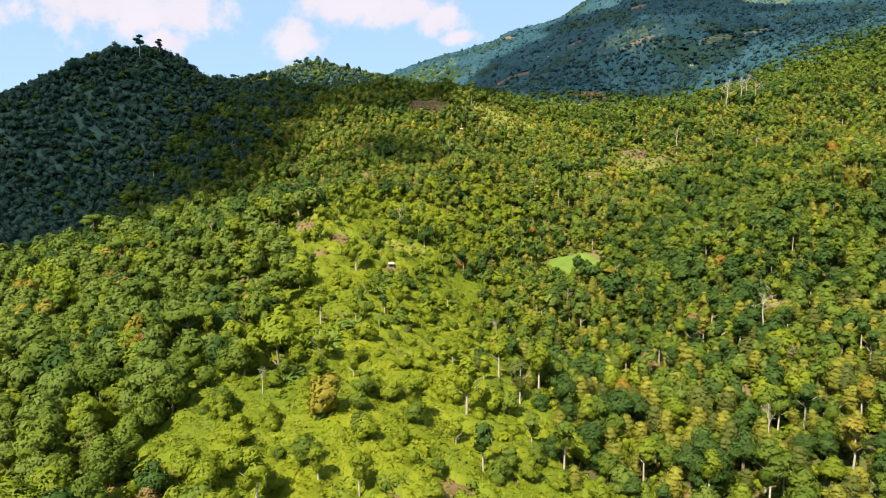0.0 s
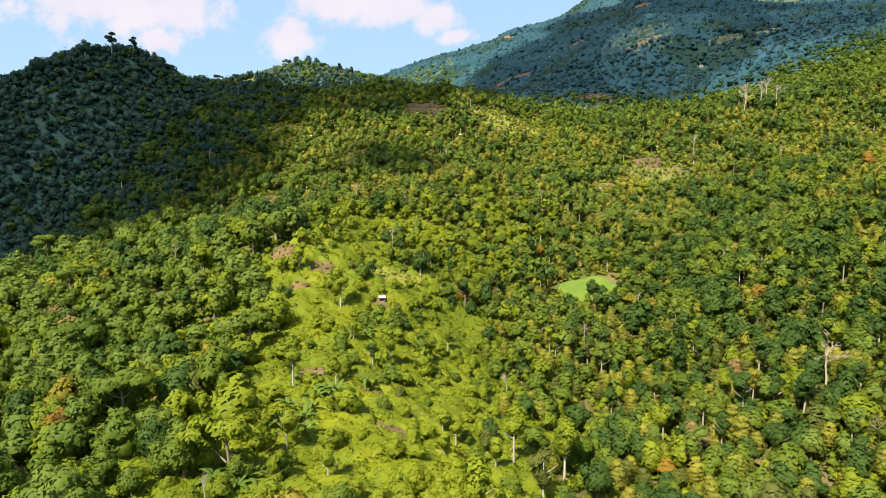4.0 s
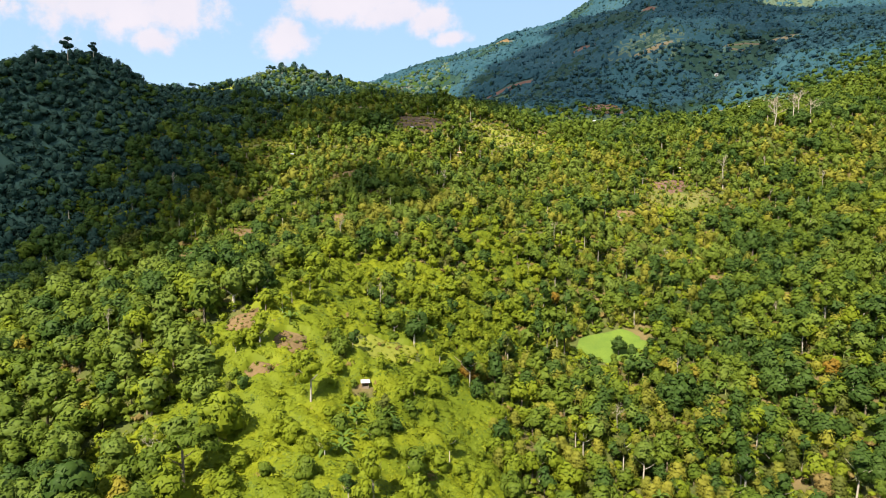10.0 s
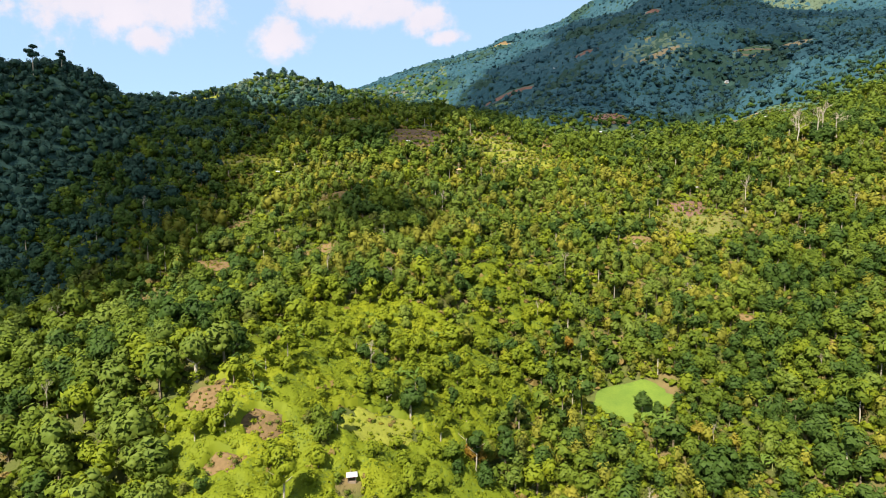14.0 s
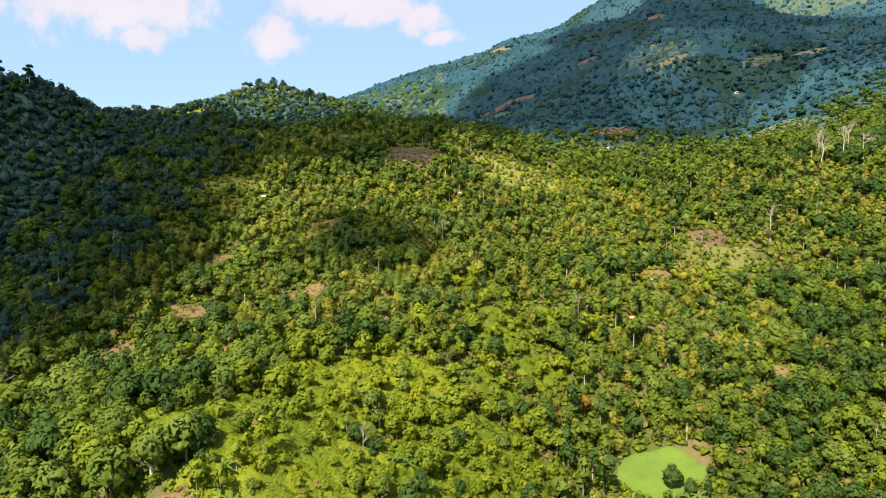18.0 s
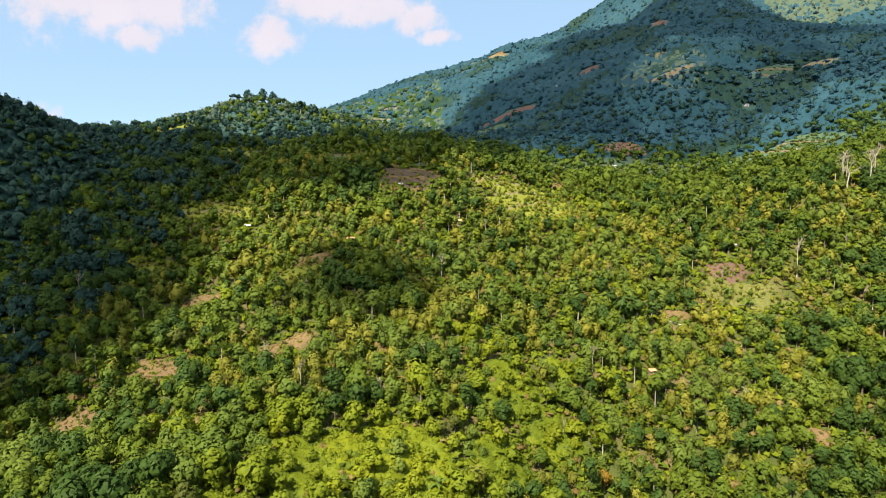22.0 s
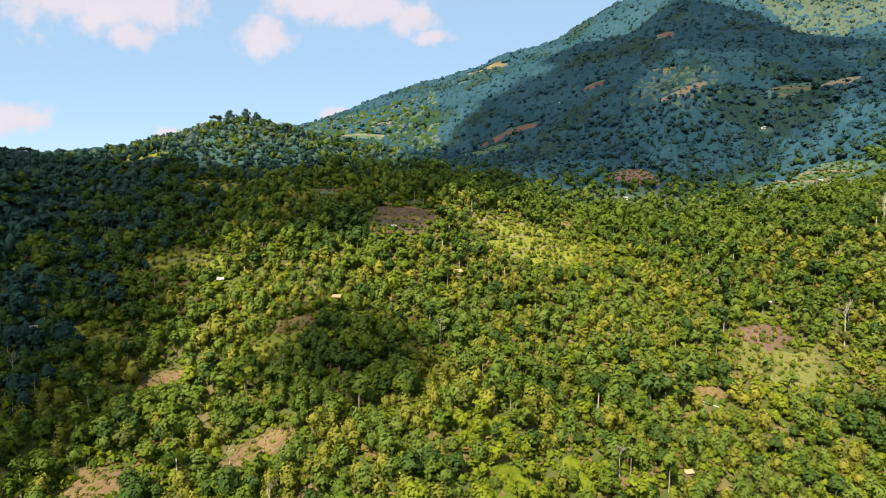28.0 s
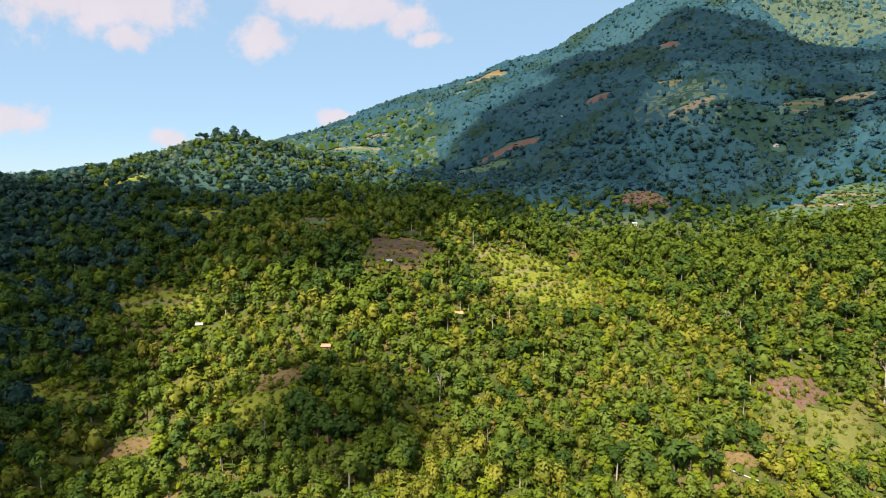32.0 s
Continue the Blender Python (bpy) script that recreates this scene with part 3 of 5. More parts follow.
def tube(points, radii, sides=5):
    """A tapered stem through points."""
    pts = np.asarray(points, float)
    ang = np.linspace(0, 2 * np.pi, sides, endpoint=False)
    v, f = [], []
    for i, (p, r) in enumerate(zip(pts, radii)):
        d = pts[min(i + 1, len(pts) - 1)] - pts[max(i - 1, 0)]
        d = d / (np.linalg.norm(d) + 1e-9)
        a = np.cross(d, (0.3, 1, 0.1))
        a /= np.linalg.norm(a)
        b = np.cross(d, a)
        v += [p + r * (math.cos(t) * a + math.sin(t) * b) for t in ang]
    for i in range(len(pts) - 1):
        for j in range(sides):
            k = (j + 1) % sides
            f += [(i * sides + j, i * sides + k, (i + 1) * sides + k), (i * sides + j, (i + 1) * sides + k, (i + 1) * sides + j)]
    return np.array(v), np.array(f)


def join(pieces):
    vs, fs, base = [], [], 0
    for p in pieces:
        vs.append(p[0])
        fs.append(p[1] + base)
        base += len(p[0])
    return np.concatenate(vs), np.concatenate(fs)


def leaf_cards(rng, at, out, size, ruffle=0.4):
    """Bent leaf sprays, one at each place, facing roughly outward."""
    n = len(at)
    nrm = out + rng.normal(0, ruffle, (n, 3)) + (0, 0, 0.15)
    nrm /= np.linalg.norm(nrm, axis=1)[:, None]
    a = np.cross(nrm, rng.normal(0, 1, (n, 3)))
    a /= np.linalg.norm(a, axis=1)[:, None]
    b = np.cross(nrm, a)
    s = size * rng.uniform(0.55, 1.5, n)[:, None]
    pts = []
    for k in range(3):
        t = 2.094 * k + rng.normal(0, 0.35, (n, 1))
        pts.append(at + (a * np.cos(t) + b * np.sin(t)) * s * rng.uniform(0.8, 1.25, (n, 1)) + nrm * s * rng.normal(0, 0.12, (n, 1)))
    v = np.stack(pts, 1).reshape(-1, 3)
    soft = out + (0.8 if n > 600 else 0.35) * nrm
    soft /= np.linalg.norm(soft, axis=1)[:, None]
    return v, np.arange(3 * n).reshape(-1, 3), np.repeat(soft, 3, axis=0)


def lobes_for(kind, rng):
    """Rounded masses of a crown in a tree of height 1: centre and radii."""
    if kind == "broadleaf":
        n, out = rng.integers(6, 10), []
        for i in range(n):
            t, q = rng.uniform(0, 6.28), rng.uniform(0.10, 0.27)
            out.append((q * math.cos(t), q * math.sin(t), rng.uniform(0.30, 0.76), rng.uniform(0.14, 0.22), rng.uniform(0.12, 0.19)))
        return out + [(0, 0, 0.58, 0.28, 0.27), (rng.normal(0, 0.05), rng.normal(0, 0.05), 0.83, 0.16, 0.14)]
    if kind == "clove":
        out = []
        for i in range(6):
            z = 0.16 + 0.14 * i
            r = 0.31 * (1 - ((z - 0.38) / 0.76) ** 2) * (1 if z > 0.3 else 0.85)
            out.append((rng.normal(0, 0.025), rng.normal(0, 0.025), z, max(r, 0.09), 0.125))
        return out
    if kind == "spreading":
        out = [(0, 0, 0.78, 0.20, 0.10)]
        for i in range(7):
            t, q = rng.uniform(0, 6.28), rng.uniform(0.22, 0.42)
            out.append((q * math.cos(t), q * math.sin(t), rng.uniform(0.68, 0.86), rng.uniform(0.13, 0.19), rng.uniform(0.07, 0.10)))
        return out
    if kind == "tiered":
        return [(0.04, 0, 0.95, 0.11, 0.045), (-0.09, 0.02, 0.80, 0.13, 0.05), (0.11, 0.03, 0.73, 0.10, 0.045), (0.0, -0.05, 0.66, 0.12, 0.05)]
    if kind == "slender":
        out = []
        for i in range(5):
            out.append((rng.normal(0, 0.06), rng.normal(0, 0.06), 0.55 + 0.09 * i, rng.uniform(0.10, 0.15), rng.uniform(0.08, 0.12)))
        return out
    out = []
    for i in range(4):  # shrub
        t, q = rng.uniform(0, 6.28), rng.uniform(0.1, 0.5)
        out.append((q * math.cos(t), q * math.sin(t), rng.uniform(0.3, 0.6), rng.uniform(0.35, 0.55), rng.uniform(0.28, 0.45)))
    return out


def crown(kind, rng, cards, size, core_level, core=0.80):
    lobes = lobes_for(kind, rng)
    area = np.array([l[3] * (l[3] + l[4]) for l in lobes])
    mid = np.mean([l[:3] for l in lobes], 0)
    pieces = []
    fill = (0.57 if cards > 50 else 0.78) if kind == "clove" else 0.40 if kind == "shrub" and cards > 25 else 0.44 if cards > 100 else 0.50 if cards > 50 else 0.60 if cards > 25 else 0.78  # share of the crown that its core takes up
    sphere = OCTA if cards < 290 and kind != "clove" else ICO1
    for x, y, z, r, h in lobes if core_level else []:
        v = sphere[0] * (1 + 0.22 * np.sin(sphere[0] @ rng.normal(0, 3.5, 3)))[:, None]
        out = 0.65 * sphere[0] + 0.35 * np.array((x, y, z - mid[2])) / 0.3
        pieces.append((v * (r * core, r * core, h * core) + (x, y, z), sphere[1], out / (np.linalg.norm(out, axis=1)[:, None] + 1e-6)))
    if not core_level:
        x, y, z = np.mean([l[:3] for l in lobes], 0)
        r, h = fill * max(math.hypot(l[0] - x, l[1] - y) + l[3] for l in lobes), 1.1 * fill * max(abs(l[2] - z) + l[4] for l in lobes)
        ball = OCTA if kind == "shrub" and cards < 25 else ICO1
        v = ball[0] * (1 + 0.3 * np.sin(ball[0] @ rng.normal(0, 3.5, 3)))[:, None]
        pieces.append((v * (r, r, h) + (x, y, z), ball[1], ball[0]))
    pick = rng.choice(len(lobes), cards, p=area / area.sum())
    d = rng.normal(0, 1, (cards, 3))
    d[:, 2] = np.abs(d[:, 2]) * np.where(rng.random(cards) < 0.8, 1, -1)
    d /= np.linalg.norm(d, axis=1)[:, None]
    L = np.array(lobes)[pick]
    at = L[:, :3] + d * L[:, [3, 3, 4]] * rng.uniform(0.85, 1.08, (cards, 1))
    whole = (at - mid) / (np.linalg.norm(at - mid, axis=1)[:, None] + 1e-6)
    own = 0.6 if cards > 600 else 0.38 if cards > 100 else 0.26
    pieces.append(leaf_cards(rng, at, own * d + (1 - own) * whole, size, 0.20 if kind == "clove" or cards < 600 else 0.32))
    return (*join(pieces), np.concatenate([p[2] for p in pieces]))


def trunk(kind, rng, thin=False):
    if kind == "shrub":
        return tube([(0, 0, -0.2), (0, 0, 0.35)], [0.06, 0.03], 3)
    top = {"broadleaf": 0.7, "clove": 0.6, "spreading": 0.78, "slender": 0.9, "tiered": 0.95}[kind]
    r = {"broadleaf": 0.030, "clove": 0.02, "spreading": 0.022, "slender": 0.016, "tiered": 0.013}[kind]
    mid = rng.normal(0, 0.015, 2)
    stem = tube([(0, 0, -0.12), (mid[0], mid[1], top * 0.5), (0, 0, top)], [r * 1.3, r, r * 0.4], 3 if thin else 6)
    if thin:
        return stem
    pieces = [stem]
    for i in range(4):
        t, z = rng.uniform(0, 6.28), top * rng.uniform(0.45, 0.75)
        q = 0.2 if kind != "clove" else 0.1
        pieces.append(tube([(0, 0, z), (q * 0.5 * math.cos(t), q * 0.5 * math.sin(t), z + 0.06), (q * math.cos(t), q * math.sin(t), z + 0.15)], [r * 0.6, r * 0.4, r * 0.15], 4))
    return join(pieces)


# crown templates by kind and fineness: sprays, spray size in a tree of height 1, core
FINE = {
    "broadleaf": [(380, 0.050, 1), (200, 0.056, 1), (46, 0.115, 0), (12, 0.21, 0), (72, 0.085, 1)],
    "clove": [(290, 0.046, 1), (160, 0.055, 0), (40, 0.10, 0), (12, 0.17, 0), (72, 0.080, 0)],
    "spreading": [(300, 0.050, 1), (190, 0.055, 1), (44, 0.13, 0), (12, 0.22, 0), (70, 0.085, 1)],
    "slender": [(170, 0.045, 1), (80, 0.062, 1), (30, 0.11, 0), (9, 0.18, 0), (45, 0.080, 1)],
    "shrub": [(130, 0.10, 0), (64, 0.13, 0), (22, 0.26, 0), (9, 0.45, 0), (20, 0.26, 0)],
}
rng0 = np.random.default_rng(7)
TEMPLATE = {}
for kind, levels in FINE.items():
    for lv, (cards, size, core) in enumerate(levels):
        TEMPLATE[kind, lv] = [(crown(kind, rng0, cards, size, core), trunk(kind, rng0, thin=True)) for _ in range(7 if lv < 2 else 5)]


def scatter(step, x0, x1, y0, y1, seed):
    rng = np.random.default_rng(seed)
    gx, gy = np.meshgrid(np.arange(x0, x1, step), np.arange(y0, y1, step))
    x, y = gx.ravel() + rng.uniform(-0.48, 0.48, gx.size) * step, gy.ravel() + rng.uniform(-0.48, 0.48, gx.size) * step
    return x, y, rng


def patchy(x, y, s, a):
    """Slow drift from 0 to 1 over the land, for stands of one kind."""
    return 0.5 + 0.25 * np.sin(x / s + a + 1.5 * np.sin(y / (1.3 * s) + a)) + 0.25 * np.sin(y / (0.8 * s) - a + 1.4 * np.sin(x / (1.1 * s)))


def in_sight(x, y, tall=9.0):
    """Whether a tree at x, y rises into sight from the air over the lower slope, low or high."""
    top, seen = height(x, y) + tall, np.zeros(len(x), bool)
    for ex, ey, ez in ((0, 0, 122), (-3, 110, 150), (-7, 250, 225)):
        clear = np.ones(len(x), bool)
        for t in np.linspace(0.12, 0.97, 30):
            clear &= height(ex + (x - ex) * t, ey + (y - ey) * t) < ez + (top - ez) * t
        seen |= clear
    return seen


PLANTS = []  # kind, height, leaf material, x, y, z, turn, fineness


def plant(kind, h, leaf, x, y, turn, lv):
    PLANTS.append((kind, h, leaf, x, y, turn, lv))


def seen_from_air(x, y, extra=25):
    return (np.abs(x) < 0.72 * y + extra) & (y > 88)


# stands of dark trees and of light young growth: x, y, radius
DARK_STANDS = [(120, 402, 13), (142, 345, 13), (202, 402, 15), (165, 452, 11), (215, 482, 13), (132, 432, 9), (110, 290, 11), (90, 318, 10), (220, 440, 12), (148, 380, 20), (171, 424, 18), (176, 337, 16), (190, 362, 16), (165, 310, 14), (130, 252, 12), (150, 232, 12), (182, 282, 15), (237, 575, 14), (105, 375, 12), (128, 372, 10), (270, 545, 22), (300, 560, 24), (255, 505, 13), (200, 430, 14), (172, 405, 10), (228, 450, 12), (-125, 312, 15), (-108, 318, 11), (-95, 350, 16), (-112, 375, 14), (-80, 330, 12), (-122, 345, 14), (120, 360, 15), (95, 345, 12), (142, 400, 13), (-54, 569, 22), (-28, 554, 14), (-38, 480, 20), (-24, 466, 12), (116, 327, 16), (150, 381, 14), (-92, 400, 14), (-60, 408, 10), (84, 470, 10), (190, 520, 14), (-30, 402, 8), (60, 318, 12)]
LIGHT_STANDS = [(25, 415, 14), (40, 400, 12), (18, 440, 10), (50, 430, 8), (-45, 365, 14), (-5, 345, 14), (-35, 345, 14), (-12, 373, 20), (17, 350, 20), (-30, 371, 13), (11, 320, 14), (20, 385, 12), (98, 590, 14), (110, 570, 12)]


def in_spots(x, y, spots):
    return np.any([(x - a) ** 2 + (y - b) ** 2 < r * r for a, b, r in spots], axis=0)


STEPS = ("green_field", "terrace_field", "ploughed_field")
OPEN = ("bare_plot", "clearing", "dry_field", "ploughed_field", "green_field", "terrace_field", "hill_terrace")


def grow():
    # lower slopes and orchards
    x, y, rng = scatter(5.2, -480, 480, 88, 655, 11)
    keep = seen_from_air(x, y) & ~in_plots(x, y, 1.05) & ~in_yards(x, y) & (x > -215 + 0.12 * (y - 300))
    x, y = x[keep], y[keep]
    keep = in_sight(x, y)
    x, y = x[keep], y[keep]
    west = np.clip((-x - 55) / 30, 0, 1)
    p1, p2, p3 = patchy(x, y, 17, 1.0), patchy(x, y, 9, 2.3), patchy(x, y, 26, 4.0)
    r, r2, r3 = rng.random(len(x)), rng.random(len(x)), rng.random(len(x))
    turn = rng.uniform(0, 6.28, len(x))
    p4 = patchy(x, y, 6.5, 5.1)
    r3 = np.clip(0.42 * r3 + 0.58 * (1.3 * p4 - 0.15), 0, 0.999)
    r2 = np.where(rng.random(len(x)) < 0.10, r2 + 0.75, r2 - 0.10)  # a few trees stand well above the rest
    dark, light = in_spots(x, y, DARK_STANDS), in_spots(x, y, LIGHT_STANDS)
    young = in_plots(x, y + 22, 1.0, STEPS) | in_plots(x, y + 15, 1.0, STEPS) | in_plots(x, y + 8, 1.0, OPEN) | in_plots(x, y + 4, 1.0, OPEN) | in_plots(x, y + 13, 1.0, ("clearing",)) | (y > 540) & in_plots(x, y + 14, 1.0, ("meadow",)) | (y < 400) & (in_plots(x, y + 14, 1.0, ("lawn", "meadow")) | in_plots(x, y + 7, 1.0, ("lawn", "meadow")))  # small trees below the open plots
    r2 = np.where(young, -0.45, r2)
    r2 = np.where(in_plots(x, y + 22, 1.0, STEPS) | in_plots(x, y + 10, 1.0, STEPS), -0.85, r2)
    for i in range(len(x)):
        a, b = x[i], y[i]
        lv = 0 if b < 255 else 1 if b < 465 else 4
        rim = 26 * (p2[i] - 0.5) + 14 * (p1[i] - 0.5) + 16 * (r2[i] - 0.5)
        spur = -58 + rim < a + 0.12 * (b - 200) < 32 + rim and b < 345 + rim
        # under the cloud, its shade is also put into darker leaf colours
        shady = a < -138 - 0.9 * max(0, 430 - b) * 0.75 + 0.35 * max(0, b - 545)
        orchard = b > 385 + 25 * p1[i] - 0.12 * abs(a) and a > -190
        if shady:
            plant("broadleaf" if r[i] < 0.6 else "clove" if r[i] < 0.85 else "slender", 6 + 5 * r2[i], (HILLS_DIM if r3[i] < (0.8 if a < -205 else 0.4) else DEEP if r3[i] < 0.85 else GREEN), a, b, turn[i], 1)
        elif dark[i]:
            plant("broadleaf" if r[i] < 0.75 else "clove", 6.5 + 5 * r2[i], DEEP if r3[i] < 0.5 else GREEN if r3[i] < 0.9 else CLOVE_GREEN, a, b, turn[i], lv)
        elif light[i]:
            plant("broadleaf" if r[i] < 0.5 else "shrub" if r[i] < 0.9 else "slender", (5.5 + 4 * r2[i]) * (1 if r[i] < 0.5 else 0.5), BRIGHT if r3[i] < 0.62 else GRASS if r3[i] < 0.8 else CLOVE_GREEN, a, b, turn[i], lv)
        elif spur:
            if r[i] < 0.28:
                h = 1.6 + 1.9 * abs(r2[i])
                plant("shrub", h, GRASS if r3[i] < 0.7 else BRIGHT, a, b, turn[i], lv)
            elif (0.36 if b < 230 else 0.28) < r[i] < 0.62 + 0.40 * p2[i]:
                h = 4.5 + 5.5 * abs(r2[i]) ** 1.5
                leaf = BRIGHT if r3[i] < 0.62 else GREEN if r3[i] < 0.82 else DEEP if r3[i] < 0.88 else OLIVE
                plant("broadleaf" if r2[i] < 0.85 else "slender", h, leaf, a, b, turn[i], lv)
        elif orchard and (a < -118 + 0.35 * max(0, b - 545) and b > 500 or b > 615 - 0.25 * max(0, a - 40)):
            leaf = DEEP if r3[i] < 0.25 else GREEN if r3[i] < 0.78 else CLOVE_GREEN
            plant("broadleaf" if r[i] < 0.55 else "clove" if r[i] < 0.85 else "slender", 5.5 + 5 * r2[i], leaf, a, b, turn[i], lv)
        elif orchard:
            if r[i] < 0.16 + 0.75 * min(1, max(0, 0.9 * p3[i] + 0.6 * p2[i] - 0.15)):
                leaf = CLOVE if r3[i] < 0.36 else CLOVE_LIGHT if r3[i] < 0.36 + 0.25 * p1[i] else CLOVE_GREEN if r3[i] < 0.90 else BRIGHT if r3[i] < 0.96 else OLIVE
                plant("clove", 6.3 + 3.6 * r2[i], leaf, a, b, turn[i], lv)
            elif r[i] < 0.90:
                leaf = GREEN if r3[i] < 0.42 else DEEP if r3[i] < 0.70 - 0.25 * p3[i] else CLOVE_GREEN if r3[i] < 0.78 else BRIGHT if r3[i] < 0.93 else OLIVE
                plant("broadleaf" if r2[i] < 0.8 else "slender", 7 + 5.5 * r2[i], leaf, a, b, turn[i], lv)
            else:
                plant("shrub", 1.5 + 1.5 * r2[i], BRIGHT if r3[i] < 0.6 else PALE, a, b, turn[i], lv)
        elif a < 0:
            if r[i] < (0.58 if b < 300 and a > -95 else 0.80):
                leaf = BRIGHT if r3[i] < (0.50 if b < 320 else 0.42) - (0.24 if a < -62 else 0) else CLOVE_GREEN if r3[i] < 0.52 else GREEN if r3[i] < 0.74 else DEEP if r3[i] < 0.87 else OLIVE if r3[i] < 0.90 else GOLD if r3[i] < 0.96 else DRY if r[i] < 0.6 else RUST if r3[i] < 0.97 else PALE
                plant("broadleaf" if r2[i] < 1.6 else "spreading", 7.5 + 5.5 * r2[i], CLOVE_GREEN if leaf in (DRY, RUST) and r2[i] > 0.5 else leaf, a, b, turn[i], lv)
            else:
                plant("shrub", 2 + 2 * r2[i], GRASS if r3[i] < 0.5 else BRIGHT, a, b, turn[i], lv)
        else:
            if r[i] < 0.40:
                leaf = CLOVE if r3[i] < 0.5 else OLIVE if r3[i] < 0.62 else CLOVE_LIGHT if r3[i] < 0.8 else BRIGHT
                plant("clove", 6 + 3 * r2[i], leaf, a, b, turn[i], lv)
            elif r[i] < 0.88:
                leaf = GREEN if r3[i] < 0.40 else DEEP if r3[i] < 0.62 + 0.1 * p3[i] else CLOVE_GREEN if r3[i] < 0.74 else BRIGHT if r3[i] < 0.86 else OLIVE if r3[i] < 0.90 else GOLD if r3[i] < 0.96 else DRY if r[i] < 0.6 else RUST
                plant("broadleaf" if r2[i] < 0.75 else "slender", 7.5 + 5.5 * r2[i], leaf, a, b, turn[i], lv)
            else:
                plant("shrub", 2 + 1.5 * r2[i], BRIGHT if r3[i] < 0.6 else GRASS, a, b, turn[i], lv)
    # saplings and tufts on the fields
    x, y, rng = scatter(2.6, -260, 420, 110, 860, 15)
    r, r2, turn = (rng.random(len(x)) for _ in range(3))
    grassy = in_plots(x, y, 0.95, ("meadow", "clearing", "ridge_field", "hill_terrace", "dry_field", "green_field", "terrace_field"))
    bare = in_plots(x, y, 1.0) & ~in_plots(x, y, 1.1, ("lawn", "mountain_field", "red_bank"))
    for i in np.flatnonzero(bare & (r < np.where(grassy, 0.5, 0.5))):
        lv = 1 if y[i] < 560 else 2
        if r2[i] < 0.16 and y[i] > 380:
            plant("clove", 2.2 + 9 * r2[i], CLOVE if r[i] < 0.3 else GREEN, x[i], y[i], turn[i] * 6.28, lv)
        else:
            # tufts behind the spur get leaves darkened for the cloud's shade
            plant("shrub", 0.7 + 1.2 * r2[i], (GRASS, BRIGHT, GREEN, DRY, OLIVE)[int(turn[i] * 5)] if y[i] < 625 else (HILLS_DIM, DEEP, HILLS_DIM, DEEP)[int(turn[i] * 4)] if x[i] < 150 else (GREEN, DEEP, HILLS_DIM, OLIVE)[int(turn[i] * 4)], x[i], y[i], turn[i] * 6.28, 2 if lv == 2 else 1)
    # weeds and dry stalks on the bare plots
    x, y, rng = scatter(1.25, -150, 175, 108, 640, 18)
    keep = in_plots(x, y, 1.15, ("bare_plot", "landslip", "ploughed_field", "clearing")) & (rng.random(len(x)) < 0.52 + 0.6 * (patchy(x, y, 1.7, 0.4) - 0.4))
    x, y = x[keep], y[keep]
    r, r2, turn = (rng.random(len(x)) for _ in range(3))
    for i in range(len(x)):
        plant("shrub", 0.4 + 0.6 * r2[i], (GRASS, DRY, GREEN, DRY, BRIGHT)[int(r[i] * 5)], x[i], y[i], turn[i] * 6.28, 2 if y[i] < 330 else 3)
    # rough grass and young clove trees on the meadows
    x, y, rng = scatter(1.7, -160, 185, 280, 620, 19)
    keep = in_plots(x, y, 1.05, ("meadow", "dry_field")) & (rng.random(len(x)) < 0.6)
    x, y = x[keep], y[keep]
    r, r2, turn = (rng.random(len(x)) for _ in range(3))
    for i in range(len(x)):
        plant("shrub", 0.45 + 0.6 * r2[i], (GRASS, BRIGHT, GRASS, GRASS, BRIGHT, GOLD)[int(r[i] * 6)], x[i], y[i], turn[i] * 6.28, 3)
    x, y, rng = scatter(3.1, 10, 115, 560, 620, 24)
    keep = in_plots(x, y, 1.0, ("meadow",)) & ~in_plots(x, y, 1.1, ("dry_field",)) & (rng.random(len(x)) < 0.6)
    x, y = x[keep], y[keep]
    r, r2, turn = (rng.random(len(x)) for _ in range(3))
    for i in range(len(x)):
        plant("shrub", 0.8 + 1.5 * r2[i] ** 2, (GRASS, GRASS, CLOVE_LIGHT, BRIGHT, GRASS)[int(r[i] * 5)], x[i], y[i], turn[i] * 6.28, 2)
    x, y, rng = scatter(4.4, -160, 185, 380, 625, 20)
    keep = in_plots(x, y, 1.0, ("meadow", "clearing")) & ~in_yards(x, y) & (rng.random(len(x)) < 0.85)
    x, y = x[keep], y[keep]
    r, r2, turn = (rng.random(len(x)) for _ in range(3))
    for i in range(len(x)):
        plant("clove", 2.4 + 2.4 * r2[i], (CLOVE, CLOVE_LIGHT, CLOVE_GREEN, GREEN)[int(r[i] * 4)], x[i], y[i], turn[i] * 6.28, 4)
    # the west hill and the back ridge
    x, y, rng = scatter(5.5, -620, 680, 150, 830, 12)
    keep = seen_from_air(x, y) & ~in_plots(x, y, 1.1) & ~in_yards(x, y) & ((x <= -215 + 0.12 * (y - 300)) | (y >= 655))
    x, y = x[keep], y[keep]
    keep = in_sight(x, y)
    x, y = x[keep], y[keep]
    r, r2, r3, turn = (rng.random(len(x)) for _ in range(4))
    r2 = np.where(in_plots(x, y + 20, 1.0, STEPS) | in_plots(x, y + 10, 1.0, STEPS), -0.8, r2)
